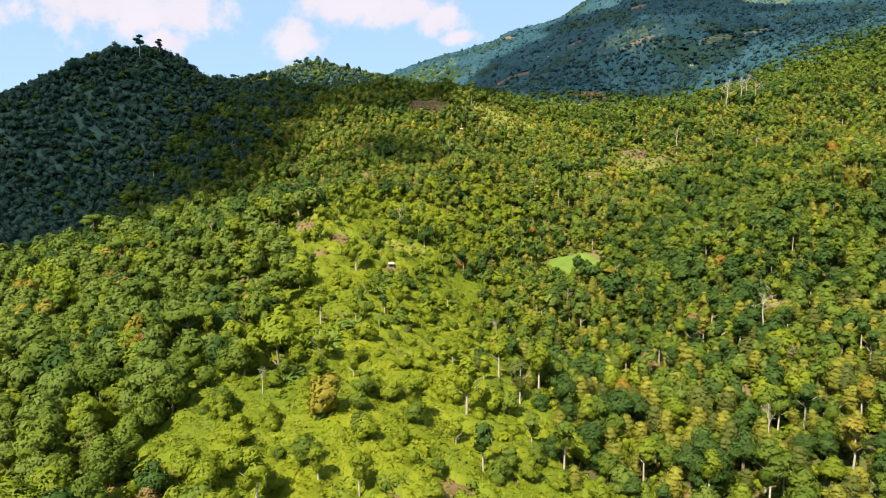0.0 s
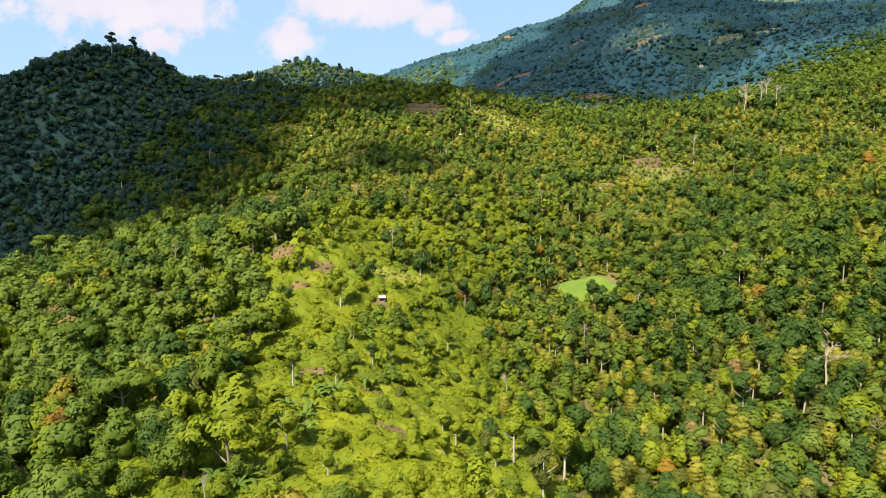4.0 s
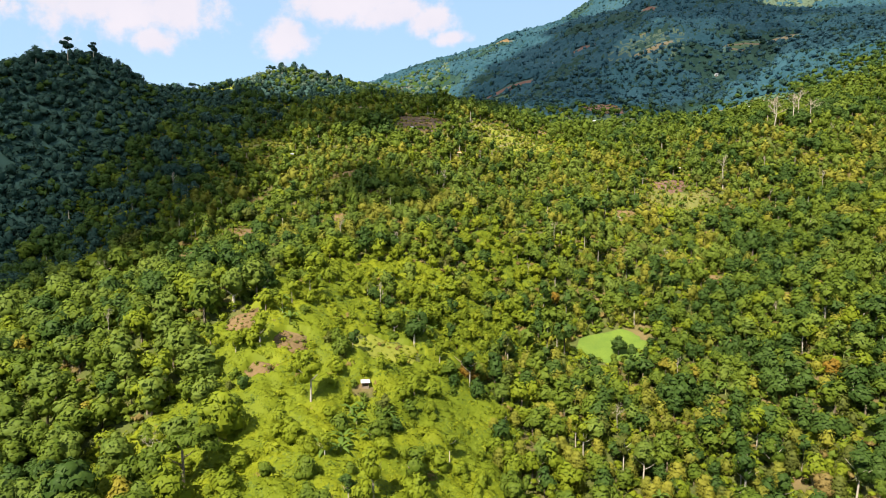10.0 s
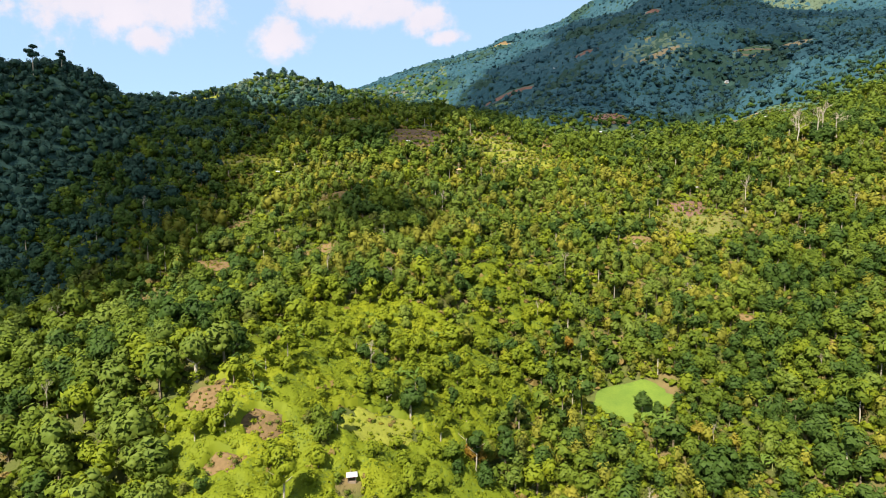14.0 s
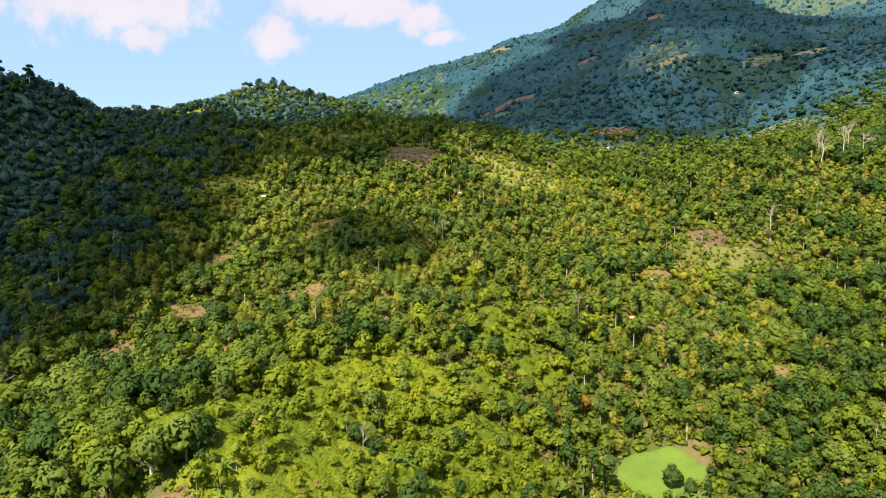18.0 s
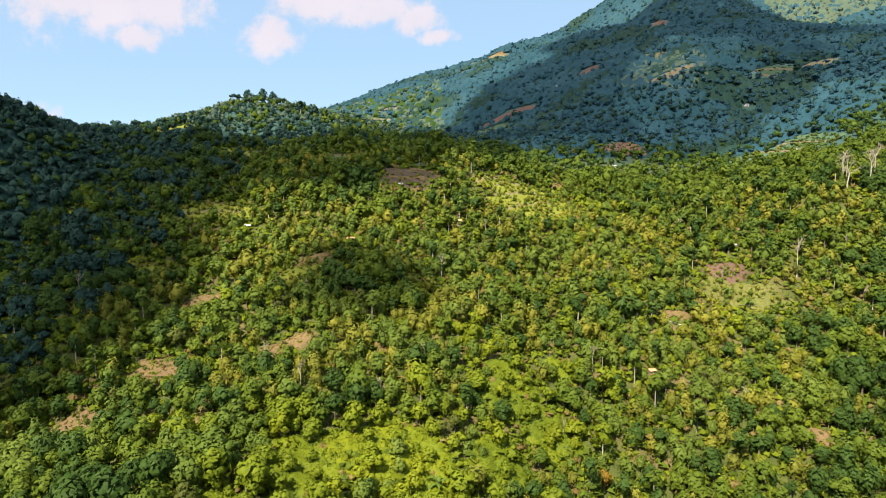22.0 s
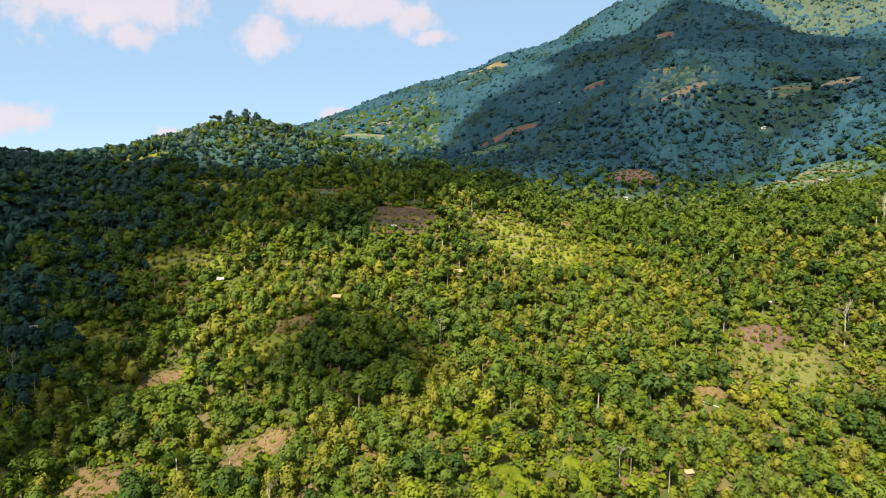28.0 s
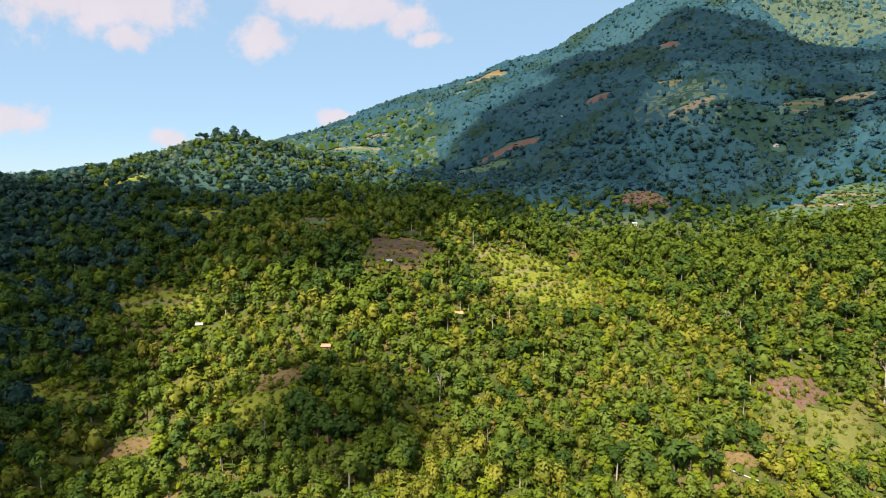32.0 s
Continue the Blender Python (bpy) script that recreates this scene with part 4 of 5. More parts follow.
    for i in range(len(x)):
        lv = 2
        # leaf colour by area carries the cloud's shade and the haze
        leaf = (SAGE, DEEP, HILLS_DIM, GREEN, HILLS_DIM)[int(r3[i] * 5)] if y[i] > 690 and -260 < x[i] < -20 else (FAR_HAZE if x[i] > 60 and y[i] > 720 or y[i] > 740 else DEEP if x[i] > -70 else HILLS_DIM) if r3[i] < (0.35 if x[i] > -70 and y[i] < 730 else 0.72 if x[i] > -215 else 0.96) else (DEEP if r3[i] < 0.6 or x[i] < -150 else GREEN if r3[i] < 0.9 else OLIVE if r3[i] < 0.93 else DEEP) if y[i] < 700 else HILLS_DIM
        hill = x[i] < -170 and y[i] < 640
        h = (5.5 + 3.8 * r2[i]) if hill else (4.8 + 4 * r2[i])
        if r[i] < (0.97 if hill else 0.84):
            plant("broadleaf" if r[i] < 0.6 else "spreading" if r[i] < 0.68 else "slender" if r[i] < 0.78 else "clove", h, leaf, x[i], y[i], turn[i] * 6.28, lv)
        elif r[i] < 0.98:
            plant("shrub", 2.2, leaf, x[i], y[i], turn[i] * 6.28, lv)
    # the mountain: woods on its dark flanks, low growth and crops between
    x, y, rng = scatter(5.8, -420, 900, 830, 1480, 13)
    keep = seen_from_air(x, y) & ~in_plots(x, y, 1.15)
    x, y = x[keep], y[keep]
    keep = in_sight(x, y)
    x, y = x[keep], y[keep]
    r, r2, r3, turn = (rng.random(len(x)) for _ in range(4))
    p, q = patchy(x, y, 38, 0.5), patchy(x, y, 15, 2.0)
    crops = ((x - 246) / 46) ** 2 + ((y - 848) / 40) ** 2 < 1  # a slope of low crops
    bright = (x > 500) & (y > 1060)  # sunlit shoulder: its sun is put into a paler leaf colour
    for i in range(len(x)):
        wood = 0.6 * p[i] + 0.4 * q[i] + 0.1 * (r3[i] - 0.5) - 0.6 * crops[i]
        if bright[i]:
            leaf = SAGE if r3[i] < 0.7 else FAR_HAZE
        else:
            # most mountain leaves take the haze-blued colour
            leaf = HILLS_DIM if wood > 0.74 else (SAGE if r3[i] > 0.72 else DEEP if r3[i] > 0.5 else FAR_HAZE) if x[i] < 20 and y[i] < 1160 else HILLS_DIM if r3[i] > 0.93 else FAR_HAZE
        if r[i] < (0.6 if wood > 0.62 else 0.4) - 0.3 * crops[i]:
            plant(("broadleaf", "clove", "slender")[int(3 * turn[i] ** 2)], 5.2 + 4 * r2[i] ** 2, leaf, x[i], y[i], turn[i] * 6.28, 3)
    x, y, rng = scatter(3.0, 225, 335, 660, 712, 23)
    along = np.sin((0.25 * x - y) / 1.05)
    keep = in_plots(x, y, 1.1, ("terrace_field", "green_field")) & (along > 0.45) & (rng.random(len(x)) < 0.8)
    x, y = x[keep], y[keep]
    r, r2, turn = (rng.random(len(x)) for _ in range(3))
    for i in range(len(x)):
        plant("shrub", 1.3 + 1.8 * r2[i] ** 2, (GREEN, DEEP, CLOVE_GREEN, OLIVE)[int(r[i] * 4)], x[i], y[i], turn[i] * 6.28, 2)
    x, y, rng = scatter(4.2, -140, 430, 730, 1270, 16)
    keep = in_plots(x, y, 1.0, ("mountain_field",)) & (rng.random(len(x)) < 0.62)
    x, y = x[keep], y[keep]
    r, r2, turn = (rng.random(len(x)) for _ in range(3))
    for i in range(len(x)):
        plant("shrub", 1.0 + 1.3 * r2[i] ** 2, (FAR_HAZE, GREEN, FAR_HAZE, DEEP, HILLS_DIM)[int(r[i] * 5)], x[i], y[i], turn[i] * 6.28, 3)
    x, y, rng = scatter(5.2, -480, -120, 250, 660, 17)
    keep = seen_from_air(x, y) & (x <= -150)
    x, y = x[keep], y[keep]
    r, r2, turn = (rng.random(len(x)) for _ in range(3))
    for i in range(len(x)):
        # the hill's shade is part of these shrubs' dark leaf colour
        plant("shrub", 3.3 + 1.2 * r2[i], HILLS_DIM if r[i] < 0.8 else DEEP, x[i], y[i], turn[i] * 6.28, 3)
    # the wood goes on beside and behind the walk
    x, y, rng = scatter(7.0, -720, 720, -170, 660, 22)
    keep = ~seen_from_air(x, y) & (np.abs(x) < 0.72 * np.maximum(y, 60) + 170)
    x, y = x[keep], y[keep]
    r, r2, turn = (rng.random(len(x)) for _ in range(3))
    for i in range(len(x)):
        leaf = (HILLS_DIM if r[i] < 0.7 else DEEP) if x[i] < -190 and y[i] > 200 else (BRIGHT, GREEN, DEEP, CLOVE_GREEN, OLIVE)[int(r[i] * 5)]
        plant("broadleaf" if r2[i] < 0.7 else "clove", 8 + 4 * r2[i], leaf, x[i], y[i], turn[i] * 6.28, 3)
    # undergrowth between the trees
    x, y, rng = scatter(2.15, -400, 420, 90, 655, 14)
    keep = seen_from_air(x, y, 8) & ~in_plots(x, y, 0.9) & (x > -215 + 0.12 * (y - 300)) & (rng.random(len(x)) < 0.8)
    rim = 26 * (patchy(x, y, 9, 2.3) - 0.5) + 14 * (patchy(x, y, 17, 1.0) - 0.5) + rng.uniform(-9, 9, len(x))
    spur = (x + 0.12 * (y - 200) > -62 + rim) & (x + 0.12 * (y - 200) < 34 + rim) & (y < 347 + rim)
    keep &= rng.random(len(x)) < np.where(spur, 0.58, np.where(y < 360, 0.85, 0.75))
    x, y, spur = x[keep], y[keep], spur[keep]
    keep = in_sight(x, y, 4.0)
    x, y, spur = x[keep], y[keep], spur[keep]
    r, r2, turn = (rng.random(len(x)) for _ in range(3))
    for i in range(len(x)):
        leaf = (GRASS if r[i] < 0.3 else BRIGHT if r[i] < 0.72 else GREEN if r[i] < 0.97 else DRY) if spur[i] else (BRIGHT if r[i] < 0.5 else GREEN if r[i] < 0.92 else DRY)
        plant("shrub", (1.5 + 1.5 * r2[i]) if spur[i] else (1.2 + 1.7 * r2[i]), leaf, x[i], y[i], turn[i] * 6.28, 1 if spur[i] and y[i] < 300 else 2 if y[i] < 360 else 3)


grow()


def mounds(x, y, cell, rad, rng):
    """Rounded tops of plants standing side by side in jittered cells, 0 to 1, and a random tone for each plant."""
    x0, y0 = x.min(), y.min()
    n, m = int((x.max() - x0) / cell) + 4, int((y.max() - y0) / cell) + 4
    jx, jy, jh, jt = rng.uniform(0, 1, (4, n, m))
    ix, iy = ((x - x0) / cell).astype(int) + 1, ((y - y0) / cell).astype(int) + 1
    top, tone = np.zeros(len(x)), np.full(len(x), 0.5)
    for dx in (-1, 0, 1):
        for dy in (-1, 0, 1):
            kx, ky = ix + dx, iy + dy
            d2 = (x - (x0 + (kx - 1 + jx[kx, ky]) * cell)) ** 2 + (y - (y0 + (ky - 1 + jy[kx, ky]) * cell)) ** 2
            t = np.sqrt(np.clip(1 - d2 / rad ** 2, 0, 1)) * (0.4 + 0.6 * jh[kx, ky])
            tone = np.where(t > top, jt[kx, ky], tone)
            top = np.maximum(top, t)
    return top, tone


def grid_faces(nx, ny):
    c = (np.arange(ny - 1)[:, None] * nx + np.arange(nx - 1)[None]).ravel()
    return np.stack([c, c + 1, c + nx + 1, c + nx], 1)


def build_canopy():
    """The closed canopy of low trees and bushes over the mountain, crown beside crown, haze in its colours."""
    rng = np.random.default_rng(61)
    xs, ys = np.arange(-330, 720, 1.8), np.arange(690, 1440, 1.8)
    gx, gy = np.meshgrid(xs, ys)
    x, y = gx.ravel(), gy.ravel()
    cx, cy = np.meshgrid(np.arange(-330, 740, 20.0), np.arange(690, 1460, 20.0))
    seen = in_sight(cx.ravel(), cy.ravel(), 16.0).reshape(cx.shape)
    near = seen.copy()
    for a in (-1, 0, 1):
        for b in (-1, 0, 1):
            near |= np.roll(np.roll(seen, a, 0), b, 1)
    keep = near[((y - 680) / 20).astype(int), ((x + 340) / 20).astype(int)] & seen_from_air(x, y)
    keep &= ~in_plots(x, y, 0.6 + 0.8 * patchy(x, y, 1.6, 0.7)) & ~in_yards(x, y) & ((y > 800) | (x > 0.0))
    open_ = in_plots(x, y - 3, 1.25) | in_plots(x, y + 3, 1.25) | in_plots(x, y, 1.4)
    big, tone = mounds(x, y, 7.0, 4.6, rng)
    small, tone2 = mounds(x, y, 3.6, 2.5, rng)
    crops = ((x - 246) / 46) ** 2 + ((y - 848) / 40) ** 2 < 1
    edge = np.clip((y - 690) / 16, 0, 1)
    z = height(x, y) + 0.9 * edge - 0.4 + edge * np.where(open_, 0.25, 1.0) * (big * np.where(crops, 1.6, np.where(y < 850, 4.2, 5.8)) + small * np.where(crops, 1.2, 1.9))
    wood = 0.6 * patchy(x, y, 38, 0.5) + 0.4 * patchy(x, y, 15, 2.0) + 0.16 * (tone - 0.5)
    saddle = (x < 20) & (y < 1160)
    # canopy colours are blued to stand in for distance haze
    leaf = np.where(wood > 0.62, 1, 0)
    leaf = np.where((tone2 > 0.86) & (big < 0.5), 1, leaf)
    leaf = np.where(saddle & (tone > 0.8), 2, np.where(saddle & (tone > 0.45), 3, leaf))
    # the sunlit shoulder gets the paler leaf in place of stronger sun
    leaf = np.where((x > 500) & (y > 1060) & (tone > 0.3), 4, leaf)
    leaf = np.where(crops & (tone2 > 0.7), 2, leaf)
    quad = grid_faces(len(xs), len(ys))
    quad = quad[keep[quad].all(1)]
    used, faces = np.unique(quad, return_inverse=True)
    me = mesh_of("mountain_canopy", np.stack([x, y, z], 1)[used], faces.reshape(-1, 4), [LEAF[k] for k in (FAR_HAZE, HILLS_DIM, SAGE, DEEP, SAGE)], leaf[quad[:, 0]], True)
    tagged(new("mountain_canopy", me), "closed blue-green canopy of low trees over the mountain", "canopy", kind="stuff")


build_canopy()


def build_creepers():
    """A continuous billowing cover of creepers over the spur and the light stands, with leaf sprays all over it."""
    rng = np.random.default_rng(51)
    xs, ys = np.arange(-104, 66, 0.85), np.arange(86, 446, 0.85)
    gx, gy = np.meshgrid(xs, ys)
    x, y = gx.ravel(), gy.ravel()
    rim = 26 * (patchy(x, y, 9, 2.3) - 0.5) + 14 * (patchy(x, y, 17, 1.0) - 0.5)
    a = x + 0.12 * (y - 200)
    w = np.minimum(np.minimum(a + 60 + 24 * np.clip((305 - y) / 50, 0, 1) - rim, 33 + rim - a), 345 + rim - y) / 5
    for cx, cy, rad in LIGHT_STANDS:
        if cy < 446:
            w = np.maximum(w, (rad - np.hypot(x - cx, y - cy)) / 5)
    w = np.clip(w, 0, 1) * ~in_plots(x, y, 0.7 + 0.65 * patchy(x, y, 0.9, 0.3)) * ~in_plots(x, y, 1.0, ("meadow", "lawn")) * ~in_yards(x, y)
    lump = 1.0 * mounds(x, y, 2.4, 1.9, rng)[0] + 1.9 * mounds(x, y, 5.5, 4.2, rng)[0] + 0.3 * mounds(x, y, 1.2, 0.9, rng)[0]
    z = height(x, y) - 0.35 + w * (0.55 + lump)
    quad = grid_faces(len(xs), len(ys))
    quad = quad[(w[quad] > 0).any(1)]
    used, faces = np.unique(quad, return_inverse=True)
    v = np.stack([x, y, z], 1)
    tone = patchy(x, y, 4.5, 0.8) * 0.6 + patchy(x, y, 13, 3.0) * 0.4
    tagged(new("creeper_cover", mesh_of("creeper_cover", v[used], faces.reshape(-1, 4), [LEAF[BRIGHT], LEAF[GRASS]], (tone[quad[:, 0]] > 0.62).astype(int), True)), "billowing lime-green creepers and weeds over the spur", "creepers", kind="stuff")
    pick = rng.choice(np.flatnonzero((w[quad] > 0.3).all(1)), 130000)
    u, t = rng.random((2, len(pick), 1))
    A, B, C, D = (v[quad[pick, k]] for k in range(4))
    at = (A * (1 - u) + B * u) * (1 - t) + (D * (1 - u) + C * u) * t
    nrm = np.cross(B - A, D - A)
    nrm /= np.linalg.norm(nrm, axis=1)[:, None]
    lv, lf, ln = leaf_cards(rng, at + nrm * 0.12, nrm, 0.34, 0.55)
    kind = np.where(rng.random(len(pick)) < 0.05 + 0.45 * (patchy(at[:, 0], at[:, 1], 3.1, 1.9) > 0.66), 2, np.where(tone[quad[pick, 0]] + rng.normal(0, 0.12, len(pick)) > 0.58, 1, 0))
    tagged(new("creeper_leaves", mesh_of("creeper_leaves", lv, lf, [LEAF[BRIGHT], LEAF[GRASS], LEAF[CLOVE_GREEN]], kind, True, ln)), "small lime-green creeper leaves over the spur", "leaves", kind="stuff")


build_creepers()

KIND_OF = {"broadleaf": ("broadleaf_tree", "tree"), "clove": ("clove_tree", "tree"), "spreading": ("spreading_tree", "tree"), "slender": ("slender_tree", "tree"), "shrub": ("shrub", "shrub")}
LOOK_OF = {BRIGHT: "bright green", CLOVE: "yellow-green", GREEN: "mid green", DEEP: "dark green", OLIVE: "olive green", RUST: "orange-leaved", PALE: "pale green",
           HILLS_DIM: "deep green", FAR_HAZE: "blue-green", SAGE: "sage green", GOLD: "golden green", GRASS: "lime green", DRY: "dry brown", CLOVE_GREEN: "fresh green", CLOVE_LIGHT: "light yellow-green"}
SHAPE_OF = {"broadleaf": "broad-crowned tree on the forested slope", "clove": "egg-shaped clove tree on the orchard slope", "spreading": "flat-topped tree on the slope",
            "slender": "slender tree with a bare pale trunk", "shrub": "leafy shrub on the grassy spur"}


def build_plants():
    x, y = np.array([p[3] for p in PLANTS]), np.array([p[4] for p in PLANTS])
    z = height(x, y)
    near = y + 0.5 * np.abs(x)
    chosen = {}
    limit = {"broadleaf": 290, "clove": 290, "spreading": 60, "slender": 120, "shrub": 160}
    for i in np.argsort(near):
        k, lv = PLANTS[i][0], PLANTS[i][6]
        if lv < 2 and limit[k] > 0:
            limit[k] -= 1
            chosen[i] = True
    # single plants that the camera passes nearest
    fine = np.random.default_rng(21)
    made = {}
    for i in chosen:
        kind, h, leaf, px, py, turn, lv = PLANTS[i]
        key = (kind, leaf, i % 6)
        if key not in made:
            cards, size, core = FINE[kind][0]
            cv, cf, cn = crown(kind, fine, int(cards * 2.6), size * 0.64, core)
            tv, tf = trunk(kind, fine)
            made[key] = (mesh_of("crown", cv, cf, [LEAF[leaf]], smooth=True, normals=cn), mesh_of("trunk", tv, tf, [LEAF[BARK if kind == "slender" else BROWN]], smooth=True))
        crown_mesh, trunk_mesh = made[key]
        name, cat = KIND_OF[kind]
        ob = new(name)
        ob.matrix_basis = pose(px, py, z[i] - 0.05, 0, 0, math.degrees(turn)) @ Matrix.Diagonal((h, h, h, 1))
        tagged(ob, LOOK_OF[leaf] + " " + SHAPE_OF[kind], cat, group="trees on the slope" if cat == "tree" else "shrubs on the spur")
        part("trunk" if kind != "shrub" else "stem", trunk_mesh, ob)
        part("crown", crown_mesh, ob)
    # the rest
    batches = {}
    for i, (kind, h, leaf, px, py, turn, lv) in enumerate(PLANTS):
        if i not in chosen:
            area = "undergrowth" if kind == "shrub" and h < 3.3 and py < 655 else "mountain_forest" if py > 830 else "hill_forest" if (px < -215 + 0.12 * (py - 300) or py > 655) else "orchard" if kind == "clove" else "woodland"
            batches.setdefault(area, {}).setdefault((kind, lv, i % len(TEMPLATE[kind, lv])), []).append(i)
    label = {"undergrowth": "dense lime-green weeds and creepers over the slope", "mountain_forest": "dark green forest over the mountain", "hill_forest": "dark forest on the west hill",
             "orchard": "yellow-green clove trees in dense orchards", "woodland": "mixed green trees over the lower slopes"}
    for area, groups in batches.items():
        vs, fs, ns, ms, base = [], [], [], [], 0
        for (kind, lv, t), ids in groups.items():
            (cv, cf, cn), (tv, tf) = TEMPLATE[kind, lv][t]
            tn = tv * (1, 1, 0) / (np.linalg.norm(tv[:, :2], axis=1)[:, None] + 1e-6)
            with_trunk = lv in (0, 1, 4) and kind != "shrub"
            tmpl_v = np.concatenate([cv, tv]) if with_trunk else cv
            tmpl_f = np.concatenate([cf, tf + len(cv)]) if with_trunk else cf
            tmpl_n = np.concatenate([cn, tn]) if with_trunk else cn
            n = len(ids)
            h = np.array([PLANTS[i][1] for i in ids])
            a = np.array([PLANTS[i][5] for i in ids])
            c, s = np.cos(a)[:, None], np.sin(a)[:, None]
            wide = (0.85 + 0.3 * np.modf(a * 7.3)[0])[:, None]
            X, Y, Z = tmpl_v[:, 0][None] * wide, tmpl_v[:, 1][None] * wide, tmpl_v[:, 2][None]
            P = np.stack([(X * c - Y * s) * h[:, None] + x[ids][:, None], (X * s + Y * c) * h[:, None] + y[ids][:, None], Z * h[:, None] + z[ids][:, None]], 2)
            vs.append(P.reshape(-1, 3).astype(np.float32))
            A, B, D = tmpl_n[:, 0][None], tmpl_n[:, 1][None], np.repeat(tmpl_n[:, 2][None], n, 0)
            ns.append(np.stack([A * c - B * s, A * s + B * c, D], 2).reshape(-1, 3).astype(np.float32))
            fs.append((tmpl_f[None] + (np.arange(n) * len(tmpl_v))[:, None, None] + base).reshape(-1, 3))
            base += n * len(tmpl_v)
            m = np.repeat(np.array([PLANTS[i][2] for i in ids])[:, None], len(tmpl_f), 1)
            m[:, len(cf):] = BARK if kind == "slender" else BROWN
            ms.append(m.ravel())
        tagged(new(area, mesh_of(area, np.concatenate(vs), np.concatenate(fs), LEAF, np.concatenate(ms), True, np.concatenate(ns))), label[area], area.replace("_", " "), kind="stuff")


build_plants()

# ---- huts ----
def box_mesh(name, sx, sy, sz, mat, bevel=0.0):
    b = bmesh.new()
    bmesh.ops.create_cube(b, size=1, matrix=Matrix.Diagonal((sx, sy, sz, 1)))
    if bevel:
        bmesh.ops.bevel(b, geom=b.edges[:], offset=bevel, segments=1, affect="EDGES")
    me = bpy.data.meshes.new(name)
    b.to_mesh(me)
    b.free()
    me.materials.append(mat)
    return me


def put(name, me, parent, m, label=""):
    ob = part(name, me, parent, label)
    ob.matrix_basis = m
    return ob


def roof_sheet(length, run, mat, ribs=14):
    """One slope of a ribbed roof, thick enough to see at its eave; it falls along +y from the ridge."""
    us = np.linspace(-length / 2, length / 2, ribs * 2 + 1)
    v, f, n = [], [], len(us)
    for lift in (0.0, -0.06):
        for w in (0.0, run):
            v += [(u, w, lift + (0.05 if i % 2 else 0)) for i, u in enumerate(us)]
    for i in range(n - 1):
        f += [(i, i + 1, n + i + 1, n + i), (2 * n + i, 3 * n + i, 3 * n + i + 1, 2 * n + i + 1), (n + i, n + i + 1, 3 * n + i + 1, 3 * n + i), (i, 2 * n + i, 2 * n + i + 1, i + 1)]
    return mesh_of("roof_sheet", np.array(v), np.array(f), [mat])


def hut(x, y, w, d, wall_h, turn, roof_mat, wall_mat, label, open_front=False, name="hut", other=None):
    """A small gabled field hut on corner posts: walls, door, window, ribbed roof slopes."""
    z = float(min(height([x + a for a in (-w / 2, w / 2)], [y - d / 2, y - d / 2]).min(), height([x], [y])[0])) - 0.1
    base = float(height([x], [y])[0] - z) + 0.25
    ob = tagged(new(name), label, "hut")
    ob.matrix_basis = pose(x, y, z, 0, 0, turn)
    put("plinth", box_mesh("plinth", w * 0.9, d * 0.9, base, PLANK), ob, pose(0, 0, base / 2))
    for sx in (-1, 1):
        put("side_wall", box_mesh("side_wall", 0.1, d - 0.2, wall_h, wall_mat), ob, pose(sx * (w / 2 - 0.1), 0, base + wall_h / 2))
        for sy in (-1, 1):
            put("post", box_mesh("post", 0.14, 0.14, wall_h + 0.2, PLANK, 0.02), ob, pose(sx * (w / 2 - 0.05), sy * (d / 2 - 0.05), base + wall_h / 2))
    put("back_wall", box_mesh("back_wall", w - 0.3, 0.1, wall_h, wall_mat), ob, pose(0, d / 2 - 0.1, base + wall_h / 2))
    if not open_front:
        put("front_wall", box_mesh("front_wall", w - 0.3, 0.1, wall_h, wall_mat), ob, pose(0, -d / 2 + 0.1, base + wall_h / 2))
        put("door", box_mesh("door", 0.8, 0.06, min(1.9, wall_h - 0.1), PLANK, 0.01), ob, pose(-w * 0.2, -d / 2 + 0.03, base + min(1.9, wall_h - 0.1) / 2))
        put("window", box_mesh("window", 0.7, 0.06, 0.6, WINDOW_DARK, 0.01), ob, pose(w * 0.25, -d / 2 + 0.03, base + wall_h * 0.62))
    rise = d * 0.26
    run = math.hypot(d / 2 + 0.4, rise * (d / 2 + 0.4) / (d / 2))
    pitch = math.degrees(math.atan2(rise, d / 2))
    for i, a in enumerate((0, 180)):
        if other and i:
            put("roof_patch", roof_sheet(w * 0.42, run + 0.05, other, 6), ob, pose(w * 0.26, 0, base + wall_h + rise + 0.06, 0, 0, a) @ pose(0, 0, 0, -pitch), "faded pink roof sheet")
        put("roof_sheet", roof_sheet(w + 0.7, run, roof_mat), ob, pose(0, 0, base + wall_h + rise, 0, 0, a) @ pose(0, 0, 0, -pitch))
    put("ridge_cap", box_mesh("ridge_cap", w + 0.72, 0.3, 0.07, roof_mat, 0.02), ob, pose(0, 0, base + wall_h + rise + 0.06))
    return ob


hut(-23, 279, 2.1, 1.8, 1.5, 8, ZINC, PLANK, "open field shelter with a white and pink sheet roof", True, other=PINK)
hut(-25, 196, 3.0, 2.6, 1.7, 25, ZINC, PLANK, "small plank hut with a pale zinc roof", True)
hut(-101, 536, 2.6, 2.2, 1.7, 10, ZINC, PLANK, "white-roofed plank hut at the field's edge")
hut(-43, 519, 3.6, 2.8, 1.8, -6, TILE, PLANK, "hut with an orange clay-tile roof in the orchard")
hut(87, 433, 2.6, 2.2, 1.6, 15, TILE, PLANK, "small hut with a tan tile roof among trees")
hut(-19, 583, 2.4, 2.0, 1.6, 20, ZINC, PLASTER, "pale plastered hut beside ploughed terraces")
